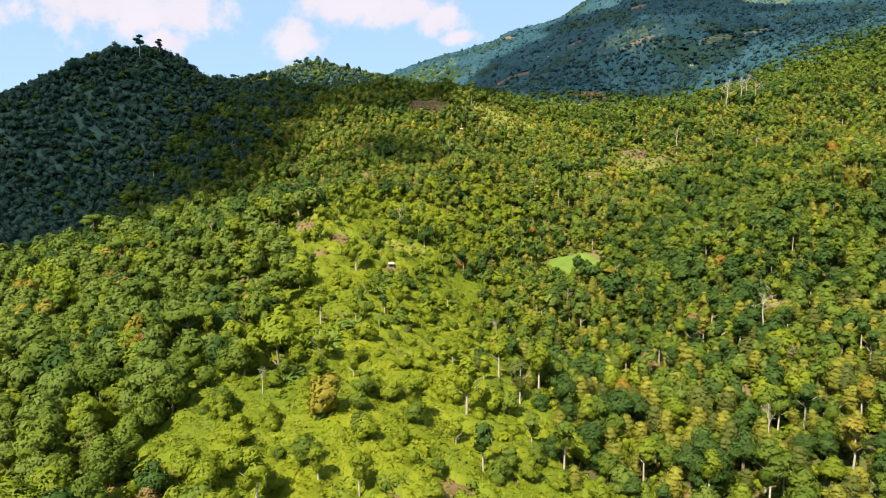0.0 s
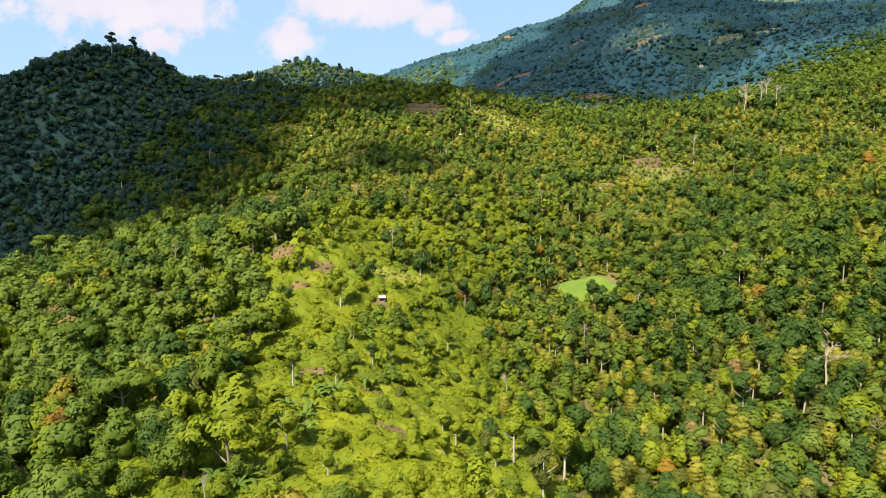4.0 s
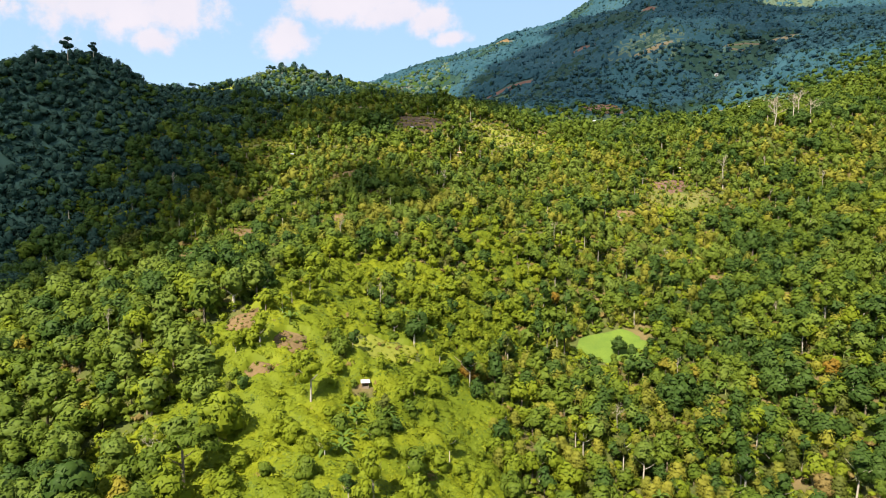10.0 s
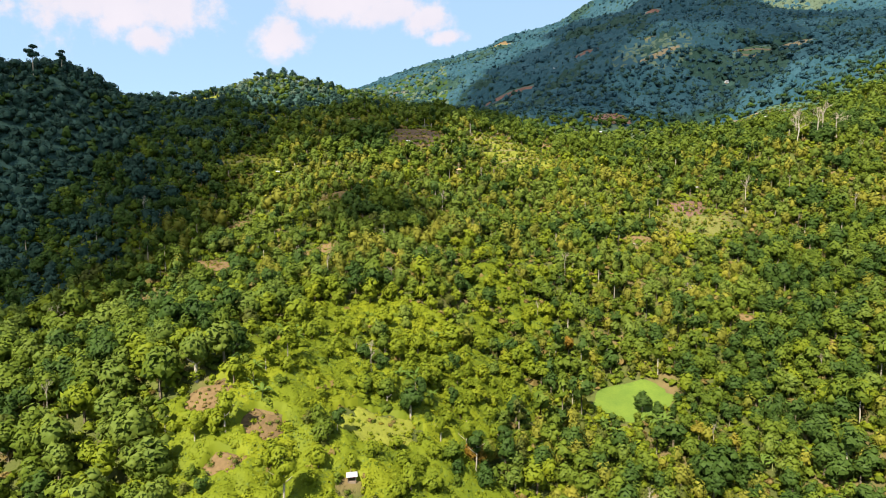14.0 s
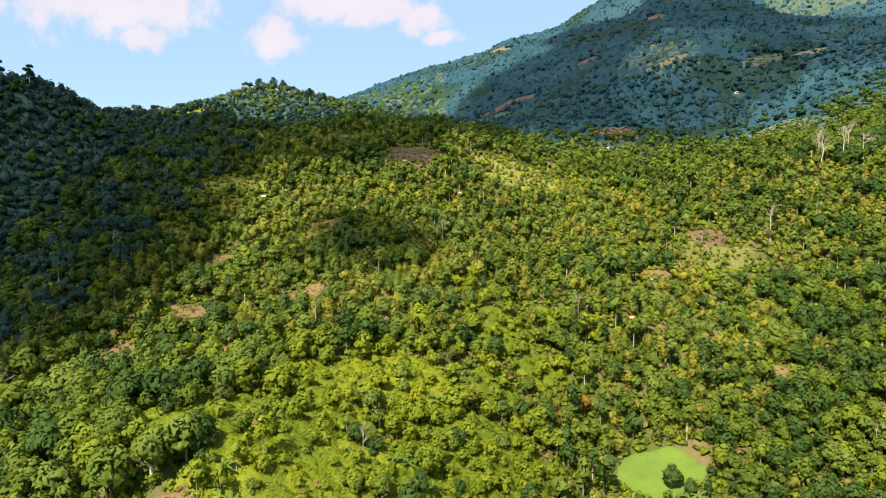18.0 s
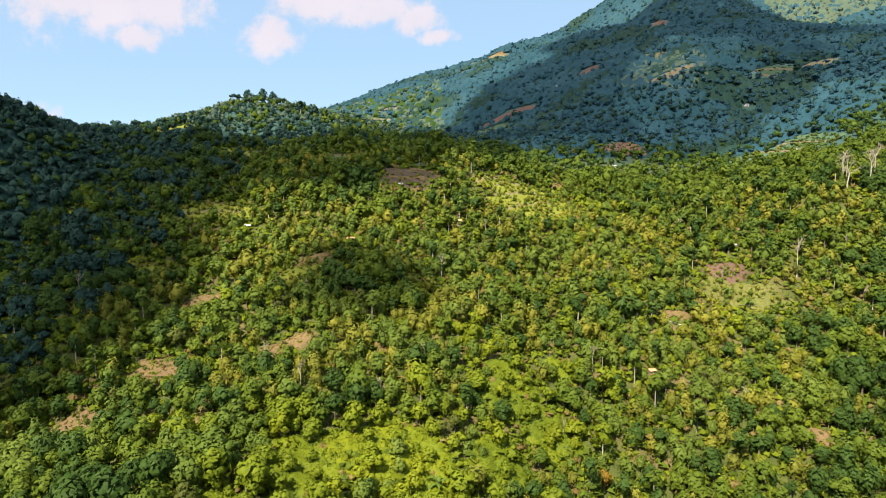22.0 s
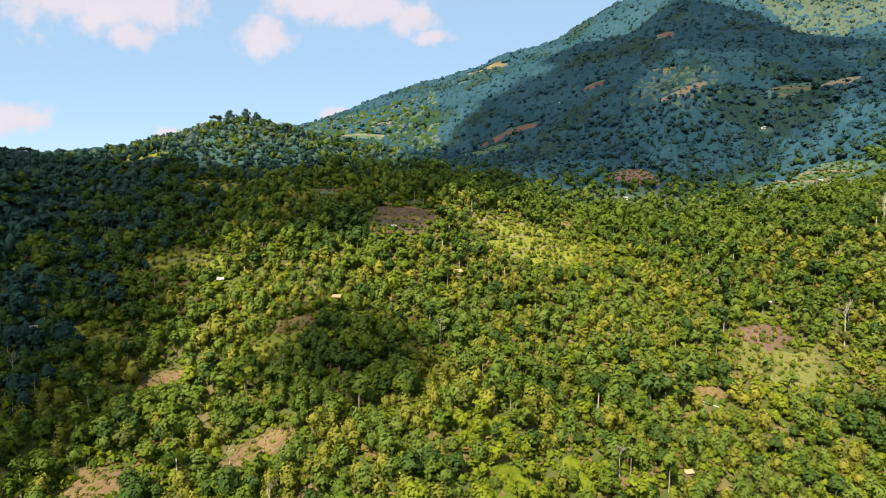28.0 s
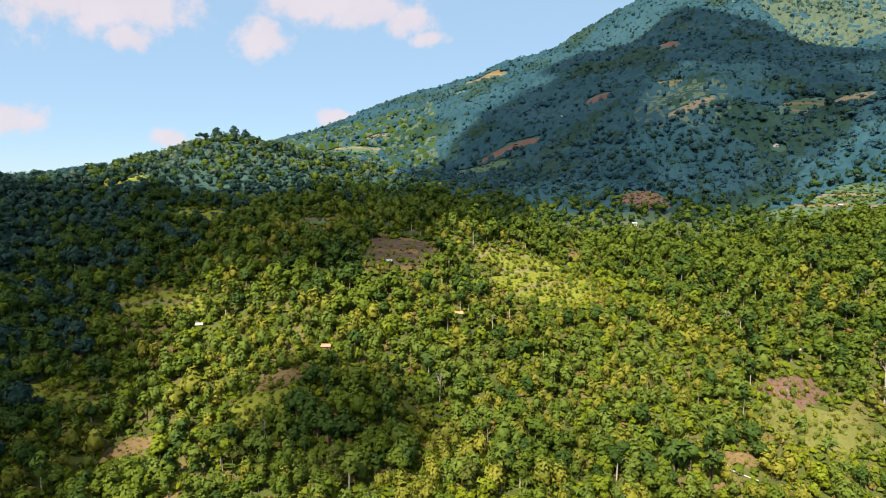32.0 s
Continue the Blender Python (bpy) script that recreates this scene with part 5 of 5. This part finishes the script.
hut(-162, 488, 2.8, 2.3, 1.7, 30, ZINC, PLANK, "white-roofed hut in the cloud's shade")
hut(-83, 388, 2.4, 2.0, 1.5, -25, BLUE, PLANK, "hut under a pale blue tarpaulin roof", True)
hut(300, 782, 3.4, 2.6, 1.8, 20, ZINC, PLASTER, "white house on the mountain's lower slope", name="house")
hut(143, 676, 3.2, 2.0, 1.7, 5, ZINC, PLASTER, "long white-roofed house at the mountain's foot", name="house")
hut(15, 549, 3.6, 2.8, 1.9, 5, TILE, PLANK, "hut with an orange roof above the orchard")
hut(163, 521, 2.0, 1.7, 1.6, -30, ZINC, PLANK, "grey tin-roofed hut in the clove orchard")
hut(136, 975, 4.0, 3.2, 2.0, 0, ZINC, PLASTER, "small far white house on the dark slope", name="house")
hut(151, 925, 4.0, 3.2, 2.0, 12, ZINC, PLASTER, "small far white house on the dark slope", name="house")
hut(386, 910, 4.0, 3.2, 2.0, 30, ZINC, PLASTER, "small far white house on the high slope", name="house")
hut(284, 674, 3.4, 2.6, 1.8, 10, ZINC, PLANK, "tin-roofed hut on the terrace fields")
hut(90, 690, 3.6, 2.8, 2.0, -8, ZINC, PLASTER, "pale house among trees behind the spur", name="house")

# ---- white pipe on the orchard slope ----
pipe = tagged(new("water_pipe"), "white water pipe with an upright standpipe on bare earth", "pipe")
pz = lambda a, b: float(height([a], [b])[0])
v, f = tube([(107, 470, pz(107, 470) - 0.3), (107, 470, pz(107, 470) + 2.2)], [0.15, 0.15], 8)
part("standpipe", mesh_of("standpipe", v, f, [PLASTER], smooth=True), pipe)
v, f = tube([(107.2, 470, pz(107, 470) + 0.7), (110, 467.5, pz(110, 467.5) + 0.6), (114, 465, pz(114, 465) + 0.6), (115.5, 464.4, pz(115.5, 464.4) + 0.5)], [0.16, 0.16, 0.16, 0.16], 8)
part("pipe_run", mesh_of("pipe_run", v, f, [PLASTER], smooth=True), pipe)


# ---- bare trees ----
def bare_branches(rng, h, spread_, levels):
    """Limbs forking upward into twigs, for a tree of height h."""
    limbs, twigs = [], []

    def fork(p, way, length, r, level):
        mid = p + way * length * 0.5 + rng.normal(0, 0.03, 3) * length
        end = p + way * length + rng.normal(0, 0.05, 3) * length
        (limbs if level < 2 else twigs).append(tube([p, mid, end], [r, r * 0.8, r * 0.55], 5 if level < 2 else 3))
        if level >= levels:
            return
        for _ in range(3 if level else 4):
            d = way * 0.75 + rng.normal(0, spread_, 3) + (0, 0, 0.25)
            d /= np.linalg.norm(d)
            fork(end if rng.random() < 0.7 else mid, d, length * rng.uniform(0.58, 0.8), r * 0.58, level + 1)

    fork(np.array((0, 0, h * 0.42)), np.array((0, 0, 1.0)), h * 0.2, h * 0.014, 0)
    return join(limbs), join(twigs), tube([(0, 0, -0.5), (0.02 * h, 0.01 * h, h * 0.22), (0, 0, h * 0.43)], [h * 0.018, h * 0.014, h * 0.011], 7)


TWIG = material("dry_twigs", (0.26, 0.20, 0.15), (0.44, 0.36, 0.28), scale=2, rough=0.9)
BARE = []
brng = np.random.default_rng(31)
for i in range(6):
    limbs, twigs, stem = bare_branches(brng, 1.0, (0.28, 0.38, 0.5)[i % 3], 4)
    BARE.append([mesh_of(n, v, f, [m], smooth=True) for n, (v, f), m in (("trunk", stem, LEAF[BARK]), ("branch_crown", limbs, LEAF[BARK]), ("twig_crown", twigs, TWIG))])


def bare_tree(x, y, h, i, label, wide=1.0):
    ob = tagged(new("bare_tree"), label, "tree", group="bare trees on the slopes")
    ob.matrix_basis = pose(x, y, pz(x, y), 0, 0, 67 * i) @ Matrix.Diagonal((h * wide, h * wide, h, 1))
    for me in BARE[i % 6]:
        part(me.name.split(".")[0], me, ob)


bare_tree(178, 488, 21, 0, "tall leafless grey tree above the clearing")
bare_tree(250, 541, 25, 1, "tall leafless pale tree at the wood's edge")
bare_tree(258, 549, 23, 3, "tall leafless pale tree at the wood's edge", 1.2)
bare_tree(244, 553, 21, 4, "tall leafless pale tree at the wood's edge")
bare_tree(240, 545, 22, 2, "tall leafless pale tree at the wood's edge", 1.2)
bare_tree(262, 541, 21, 5, "tall leafless pale tree at the wood's edge", 1.3)
bare_tree(247, 561, 20, 0, "tall leafless pale tree at the wood's edge", 1.2)
bare_tree(4, 496, 14, 1, "pale leafless tree in the orchard")
bare_tree(115, 224, 17, 5, "wide leafless pale tree over the gully", 1.35)
bare_tree(-147, 369, 13, 2, "leafless pale tree on the west flank")
for i, (bx, by) in enumerate([(-8, 312), (-22, 322), (-88, 180), (-44, 150), (20, 232), (60, 300), (92, 330), (140, 350), (-70, 240), (-110, 300), (-120, 420), (-66, 425), (-48, 402), (-20, 398), (-92, 440),
                              (-58, 470), (62, 430), (118, 418), (166, 430), (90, 505), (140, 540), (210, 500), (196, 465), (-80, 510), (-150, 455), (30, 540), (108, 190), (80, 150), (130, 170), (-5, 420), (44, 400), (230, 470), (265, 520)]):
    bare_tree(bx, by, 8 + (i * 37 % 50) / 10, i, "thin pale leafless tree among green trees", 0.8)


# ---- tall trees on the skyline ----
def tall_tree(x, y, h, kind, leaf, label, seed, name="tall_tree"):
    rng = np.random.default_rng(seed)
    ob = tagged(new(name), label, "tree")
    ob.matrix_basis = pose(x, y, pz(x, y) - 0.1, 0, 0, seed * 40) @ Matrix.Diagonal((h, h, h, 1))
    cv, cf, cn = crown(kind, rng, 620, 0.042, 1, 0.78)
    part("crown", mesh_of("crown", cv, cf, [LEAF[leaf]], smooth=True, normals=cn), ob)
    tv, tf = trunk(kind, rng)
    part("trunk", mesh_of("trunk", tv, tf, [LEAF[BARK]], smooth=True), ob)


for i, (tx, ty, th, kind, leaf, label) in enumerate([
        (-249, 533, 19, "tiered", HILLS_DIM, "tall dark tree with tiered crown on the hilltop"), (-238, 545, 15, "tiered", HILLS_DIM, "tall dark tree on the hilltop"),
        (-262, 520, 15, "broadleaf", HILLS_DIM, "dark rounded tree on the hilltop"), (-280, 492, 16, "broadleaf", HILLS_DIM, "dark rounded tree on the hill's shoulder"),
        (-44, 634, 12, "slender", HILLS_DIM, "lone slender tree on the saddle"), (-37, 636, 9, "slender", HILLS_DIM, "lone slender tree on the saddle"),
        (-162, 775, 13, "broadleaf", HILLS_DIM, "rounded tree on the back ridge's knoll"), (-150, 780, 14, "broadleaf", HILLS_DIM, "rounded tree on the back ridge's knoll"),
        (-172, 768, 11, "spreading", HILLS_DIM, "spreading tree on the back ridge's knoll"), (-140, 776, 12, "broadleaf", HILLS_DIM, "rounded tree on the back ridge's knoll"),
        (-110, 745, 12, "slender", HILLS_DIM, "slender tree on the back ridge"), (-95, 735, 11, "slender", HILLS_DIM, "slender tree on the back ridge"),
        (-190, 690, 10, "broadleaf", HILLS_DIM, "rounded tree on the back ridge"), (-215, 668, 10, "spreading", HILLS_DIM, "spreading tree on the back ridge"),
        (-27, 140, 12.5, "broadleaf", GOLD, "large yellowish round tree on the spur"), (-6, 234, 11, "broadleaf", BRIGHT, "large bright green tree on the spur"),
        (-68, 299, 15, "broadleaf", CLOVE_GREEN, "big yellow-green tree on the west flank"), (-60, 306, 12, "broadleaf", DEEP, "big dark tree on the west flank"),
        (-6, 312, 10, "slender", DEEP, "dark upright tree at the meadow's edge"), (9, 298, 9, "broadleaf", RUST, "orange-leaved tree on the spur"),
        (4, 320, 9, "slender", DEEP, "dark upright tree on the spur"), (64, 463, 15, "slender", DEEP, "tall dark upright tree in the orchard"),
        (253, 416, 11, "broadleaf", RUST, "golden-orange tree on the east slope"), (-89, 181, 10, "broadleaf", RUST, "orange-tinted tree on the west flank"),
        (77, 357, 9, "broadleaf", DEEP, "dark tree standing on the lawn"), (81, 351, 8, "broadleaf", DEEP, "dark tree at the lawn's edge"), (134, 506, 12, "slender", DEEP, "dark tree at the clearing's edge"), (-84, 232, 12, "broadleaf", DEEP, "big dark tree on the west flank"),
        (-31, 285, 9, "broadleaf", GREEN, "round green tree at the meadow's lower edge"), (-28, 289, 8, "slender", DEEP, "dark upright tree at the meadow's edge"), (-9, 306, 11, "broadleaf", DEEP, "dark tree behind the meadow"),
        (-22, 308, 8, "slender", GREEN, "slender tree behind the meadow"), (-16, 309, 9, "broadleaf", GREEN, "green tree behind the meadow"), (4, 345, 10, "broadleaf", DEEP, "dark tree on the spur"), (-71, 284, 9, "slender", GREEN, "pointed green tree on the west flank"),
        (-82, 310, 13, "broadleaf", CLOVE_GREEN, "big yellow-green tree on the west flank"), (-88, 446, 5.5, "broadleaf", DRY, "small red-brown dry tree beside the dug plots"), (-108, 440, 5, "broadleaf", DRY, "small red-brown dry tree on the west slope"), (-70, 452, 4.5, "broadleaf", RUST, "small rust-brown tree above the dug plot"),
        (-95, 238, 11, "broadleaf", DEEP, "big dark tree on the west flank"), (-70, 205, 11, "broadleaf", DEEP, "dark round tree on the west flank")]):
    tall_tree(tx, ty, th, kind, leaf, label, 100 + i)


# ---- bananas and palms ----
BANANA_LEAF = foliage("leaf_banana", (0.09, 0.15, 0.02), (0.20, 0.27, 0.05), 0.4)
STEM = material("banana_stem", (0.10, 0.12, 0.03), (0.22, 0.22, 0.08), scale=3, rough=0.7)


def blade(length, width, droop, segs=5):
    """A long bent leaf with a midrib fold."""
    v, f = [], []
    for i in range(segs + 1):
        t = i / segs
        w = width * math.sin(math.pi * min(0.98, 0.08 + 0.92 * t)) ** 0.7 * 0.5
        x, z = length * t * (1 - 0.25 * droop * t), length * (0.75 * t - droop * t * t)
        v += [(x, -w, z - 0.25 * w), (x, 0, z), (x, w, z - 0.25 * w)]
    for i in range(segs):
        for j in (0, 1):
            a = i * 3 + j
            f += [(a, a + 1, a + 4), (a, a + 4, a + 3)]
    return np.array(v), np.array(f)


BLADES = [mesh_of("leaf", *blade(2.3 + 0.2 * i, 0.62, 0.5 + 0.14 * i), [BANANA_LEAF]) for i in range(4)]
v, f = tube([(0, 0, -0.2), (0, 0, 1.2), (0.05, 0, 2.2)], [0.16, 0.13, 0.08], 6)
BSTEM = mesh_of("stem", v, f, [STEM], smooth=True)


def banana(x, y, s, i):
    ob = tagged(new("banana_plant"), "banana plant with long arching green leaves", "banana plant", group="banana plants on the slope")
    ob.matrix_basis = pose(x, y, pz(x, y), 0, 0, 53 * i) @ Matrix.Scale(s, 4)
    part("stem", BSTEM, ob)
    for k in range(7):
        lf = part("leaf", BLADES[(k + i) % 4], ob)
        lf.matrix_basis = pose(0.04, 0, 2.1 - 0.05 * k, 0, -18 + 11 * (k % 4), k * 137.5)


nrng = np.random.default_rng(41)
count = 0
for cx, cy, n, r in [(-41, 159, 7, 5), (-29, 195, 6, 5), (-41, 179, 5, 5), (90, 245, 8, 14), (70, 270, 6, 10), (112, 236, 6, 10), (-20, 262, 4, 6), (-8, 328, 4, 7), (-52, 300, 3, 5), (60, 340, 4, 8),
                     (100, 420, 5, 14), (60, 445, 5, 14), (30, 470, 5, 14), (-60, 455, 4, 10), (-100, 450, 4, 10), (150, 430, 5, 14), (80, 500, 5, 14), (140, 470, 5, 12), (20, 510, 4, 10), (190, 450, 4, 12), (112, 318, 7, 12), (135, 330, 6, 12), (98, 300, 6, 10), (120, 345, 5, 8), (-34, 182, 5, 6), (-16, 214, 4, 6), (-24, 250, 4, 8), (-50, 330, 3, 6), (0, 360, 5, 12), (82, 345, 4, 6), (130, 280, 6, 14), (150, 300, 6, 12)]:
    for k in range(n):
        a = nrng.normal(0, r * 0.6, 2)
        banana(cx + a[0], cy + a[1], nrng.uniform(1.25, 1.8), count)
        count += 1


def frond(length):
    """A feathered palm leaf: an arching rib with leaflets down both sides."""
    v, f = [], []
    n = 13
    rib = [np.array((length * t * (1 - 0.2 * t), 0, length * (0.55 * t - 0.85 * t * t))) for t in np.linspace(0, 1, n)]
    for i in range(1, n):
        p, q = rib[i - 1], rib[i]
        w = 0.75 * math.sin(math.pi * (0.1 + 0.85 * i / n)) + 0.1
        for s in (-1, 1):
            k = len(v)
            v += [p, q, q + (0.25, s * w, -0.28 * w)]
            f.append((k, k + 1, k + 2))
    return np.array(v), np.array(f)


FROND = [mesh_of("frond", *frond(l), [m]) for l, m in ((3.2, LEAF[BRIGHT]), (3.6, LEAF[OLIVE]), (3.4, BANANA_LEAF))]
v, f = tube([(0, 0, -0.4), (0.25, 0, 2.5), (0.3, 0.1, 5.0), (0.1, 0.1, 7.0)], [0.24, 0.17, 0.14, 0.12], 7)
PSTEM = mesh_of("trunk", v, f, [LEAF[BARK]], smooth=True)
for i, (px, py, s) in enumerate([(140, 247, 1.0), (150, 252, 0.9), (133, 258, 0.95), (68, 480, 1.0), (-96, 462, 1.0), (109, 500, 0.9), (-28, 334, 0.8), (160, 268, 1.0), (30, 450, 0.9), (200, 430, 1.0), (-70, 452, 0.85), (125, 300, 0.9)]):
    ob = tagged(new("palm_tree"), "palm with a tuft of feathery arching fronds", "palm tree", group="palms on the slope")
    ob.matrix_basis = pose(px, py, pz(px, py), 0, 0, 71 * i) @ Matrix.Scale(s, 4)
    part("trunk", PSTEM, ob)
    for k in range(15):
        fr = part("frond", FROND[(i + k) % 3], ob)
        fr.matrix_basis = pose(0.1, 0.1, 7.0 - 0.02 * k, 0, -25 + 14 * (k % 5), k * 137.5)


# ---- terrace banks on the cut fields ----
def terraces(cx, cy, half, count, step, mats, label, seed, bank=0.9):
    """Level benches along the slope, one above the other, each with an earth bank."""
    rng = np.random.default_rng(seed)
    e = 6.0
    g = np.array([height([cx + e], [cy])[0] - height([cx - e], [cy])[0], height([cx], [cy + e])[0] - height([cx], [cy - e])[0]])
    up = g / np.linalg.norm(g)
    along = np.array([-up[1], up[0]])
    ob = tagged(new("terrace"), label, "terrace", kind="structure")
    for k in range(count):
        L = half * rng.uniform(0.6, 1.0)
        n = max(8, int(L))
        s = np.linspace(-L, L, n) + rng.normal(0, half * 0.12)
        o = (k - count / 2) * step + 0.9 * np.sin(s / 7 + k) + rng.normal(0, 0.15, n)
        rows = []
        for d, lift in ((-1.0, -0.4), (-0.2, bank), (0.5, bank + 0.06), (step * 0.62, 0.42)):
            px, py = cx + along[0] * s + up[0] * (o + d), cy + along[1] * s + up[1] * (o + d)
            base = height(cx + along[0] * s + up[0] * o, cy + along[1] * s + up[1] * o) if 0 < lift and d < 1 else height(px, py)
            rows.append(np.stack([px, py, base + lift], 1))
        v = np.concatenate(rows)
        f = [(r * n + i, r * n + i + 1, (r + 1) * n + i + 1, (r + 1) * n + i) for r in range(3) for i in range(n - 1)]
        part("terrace_bank", mesh_of("terrace_bank", v, np.array(f), [mats[k % len(mats)]], smooth=True), ob)


terraces(55, 589, 26, 8, 4.4, (MEADOW, STRAW, MEADOW), "low grassy terraces on the spur's crown", 1)
terraces(-13, 594, 18, 6, 3.6, (PLOUGHED, PLOUGHED, EARTH), "brown ploughed terraces beside the spur", 2)
terraces(298, 684, 30, 7, 6.5, (FIELD, FIELD_DRY, FIELD), "tan and green stepped fields on the east slope", 3)
terraces(258, 914, 14, 8, 4.2, (FIELD_DRY, FIELD), "stepped fields on the mountain's flank", 4)
terraces(110, 1268, 28, 7, 9, (EARTH, STRAW), "tan terraces on the far ridge", 5, 1.4)
terraces(-122, 553, 20, 3, 5, (MEADOW, STRAW), "grassy terraces on the west slope", 6)
terraces(-70, 608, 20, 4, 6, (FIELD_DRY, FIELD), "shaded brown and green terraces", 7)
terraces(344, 818, 26, 4, 5, (FIELD_DRY, FIELD), "terraced fields on the mountain", 8)
terraces(-78, 1005, 40, 6, 8, (FIELD, FIELD_DRY, FIELD), "pale stepped fields beyond the saddle", 10, 1.2)
terraces(50, 1188, 32, 4, 7, (FIELD_DRY, FIELD), "tan stepped fields on the far ridge", 11, 1.2)
terraces(161, 712, 18, 5, 6, (REDSOIL,), "bare red benches at the mountain's foot", 9)

# ---- stumps in the red clearing ----
STUMP = []
for i in range(3):
    v, f = tube([(0, 0, -0.3), (0, 0, 0.35), (0.05, 0.02, 0.7 + 0.2 * i)], [0.38, 0.3, 0.26], 8)
    STUMP.append(mesh_of("stump", v, f, [PLANK], smooth=True))
for i in range(16):
    sx, sy = 149 + 9 * math.sin(i * 2.4) * (i % 5 + 1) / 5, 501 + 4 * math.cos(i * 2.4) * (i % 4 + 1) / 4
    ob = tagged(new("stump", STUMP[i % 3]), "weathered tree stump in the red clearing", "stump", group="stumps in the clearing")
    ob.matrix_basis = pose(sx, sy, pz(sx, sy) + 0.3, 8 * (i % 3), 0, 50 * i)
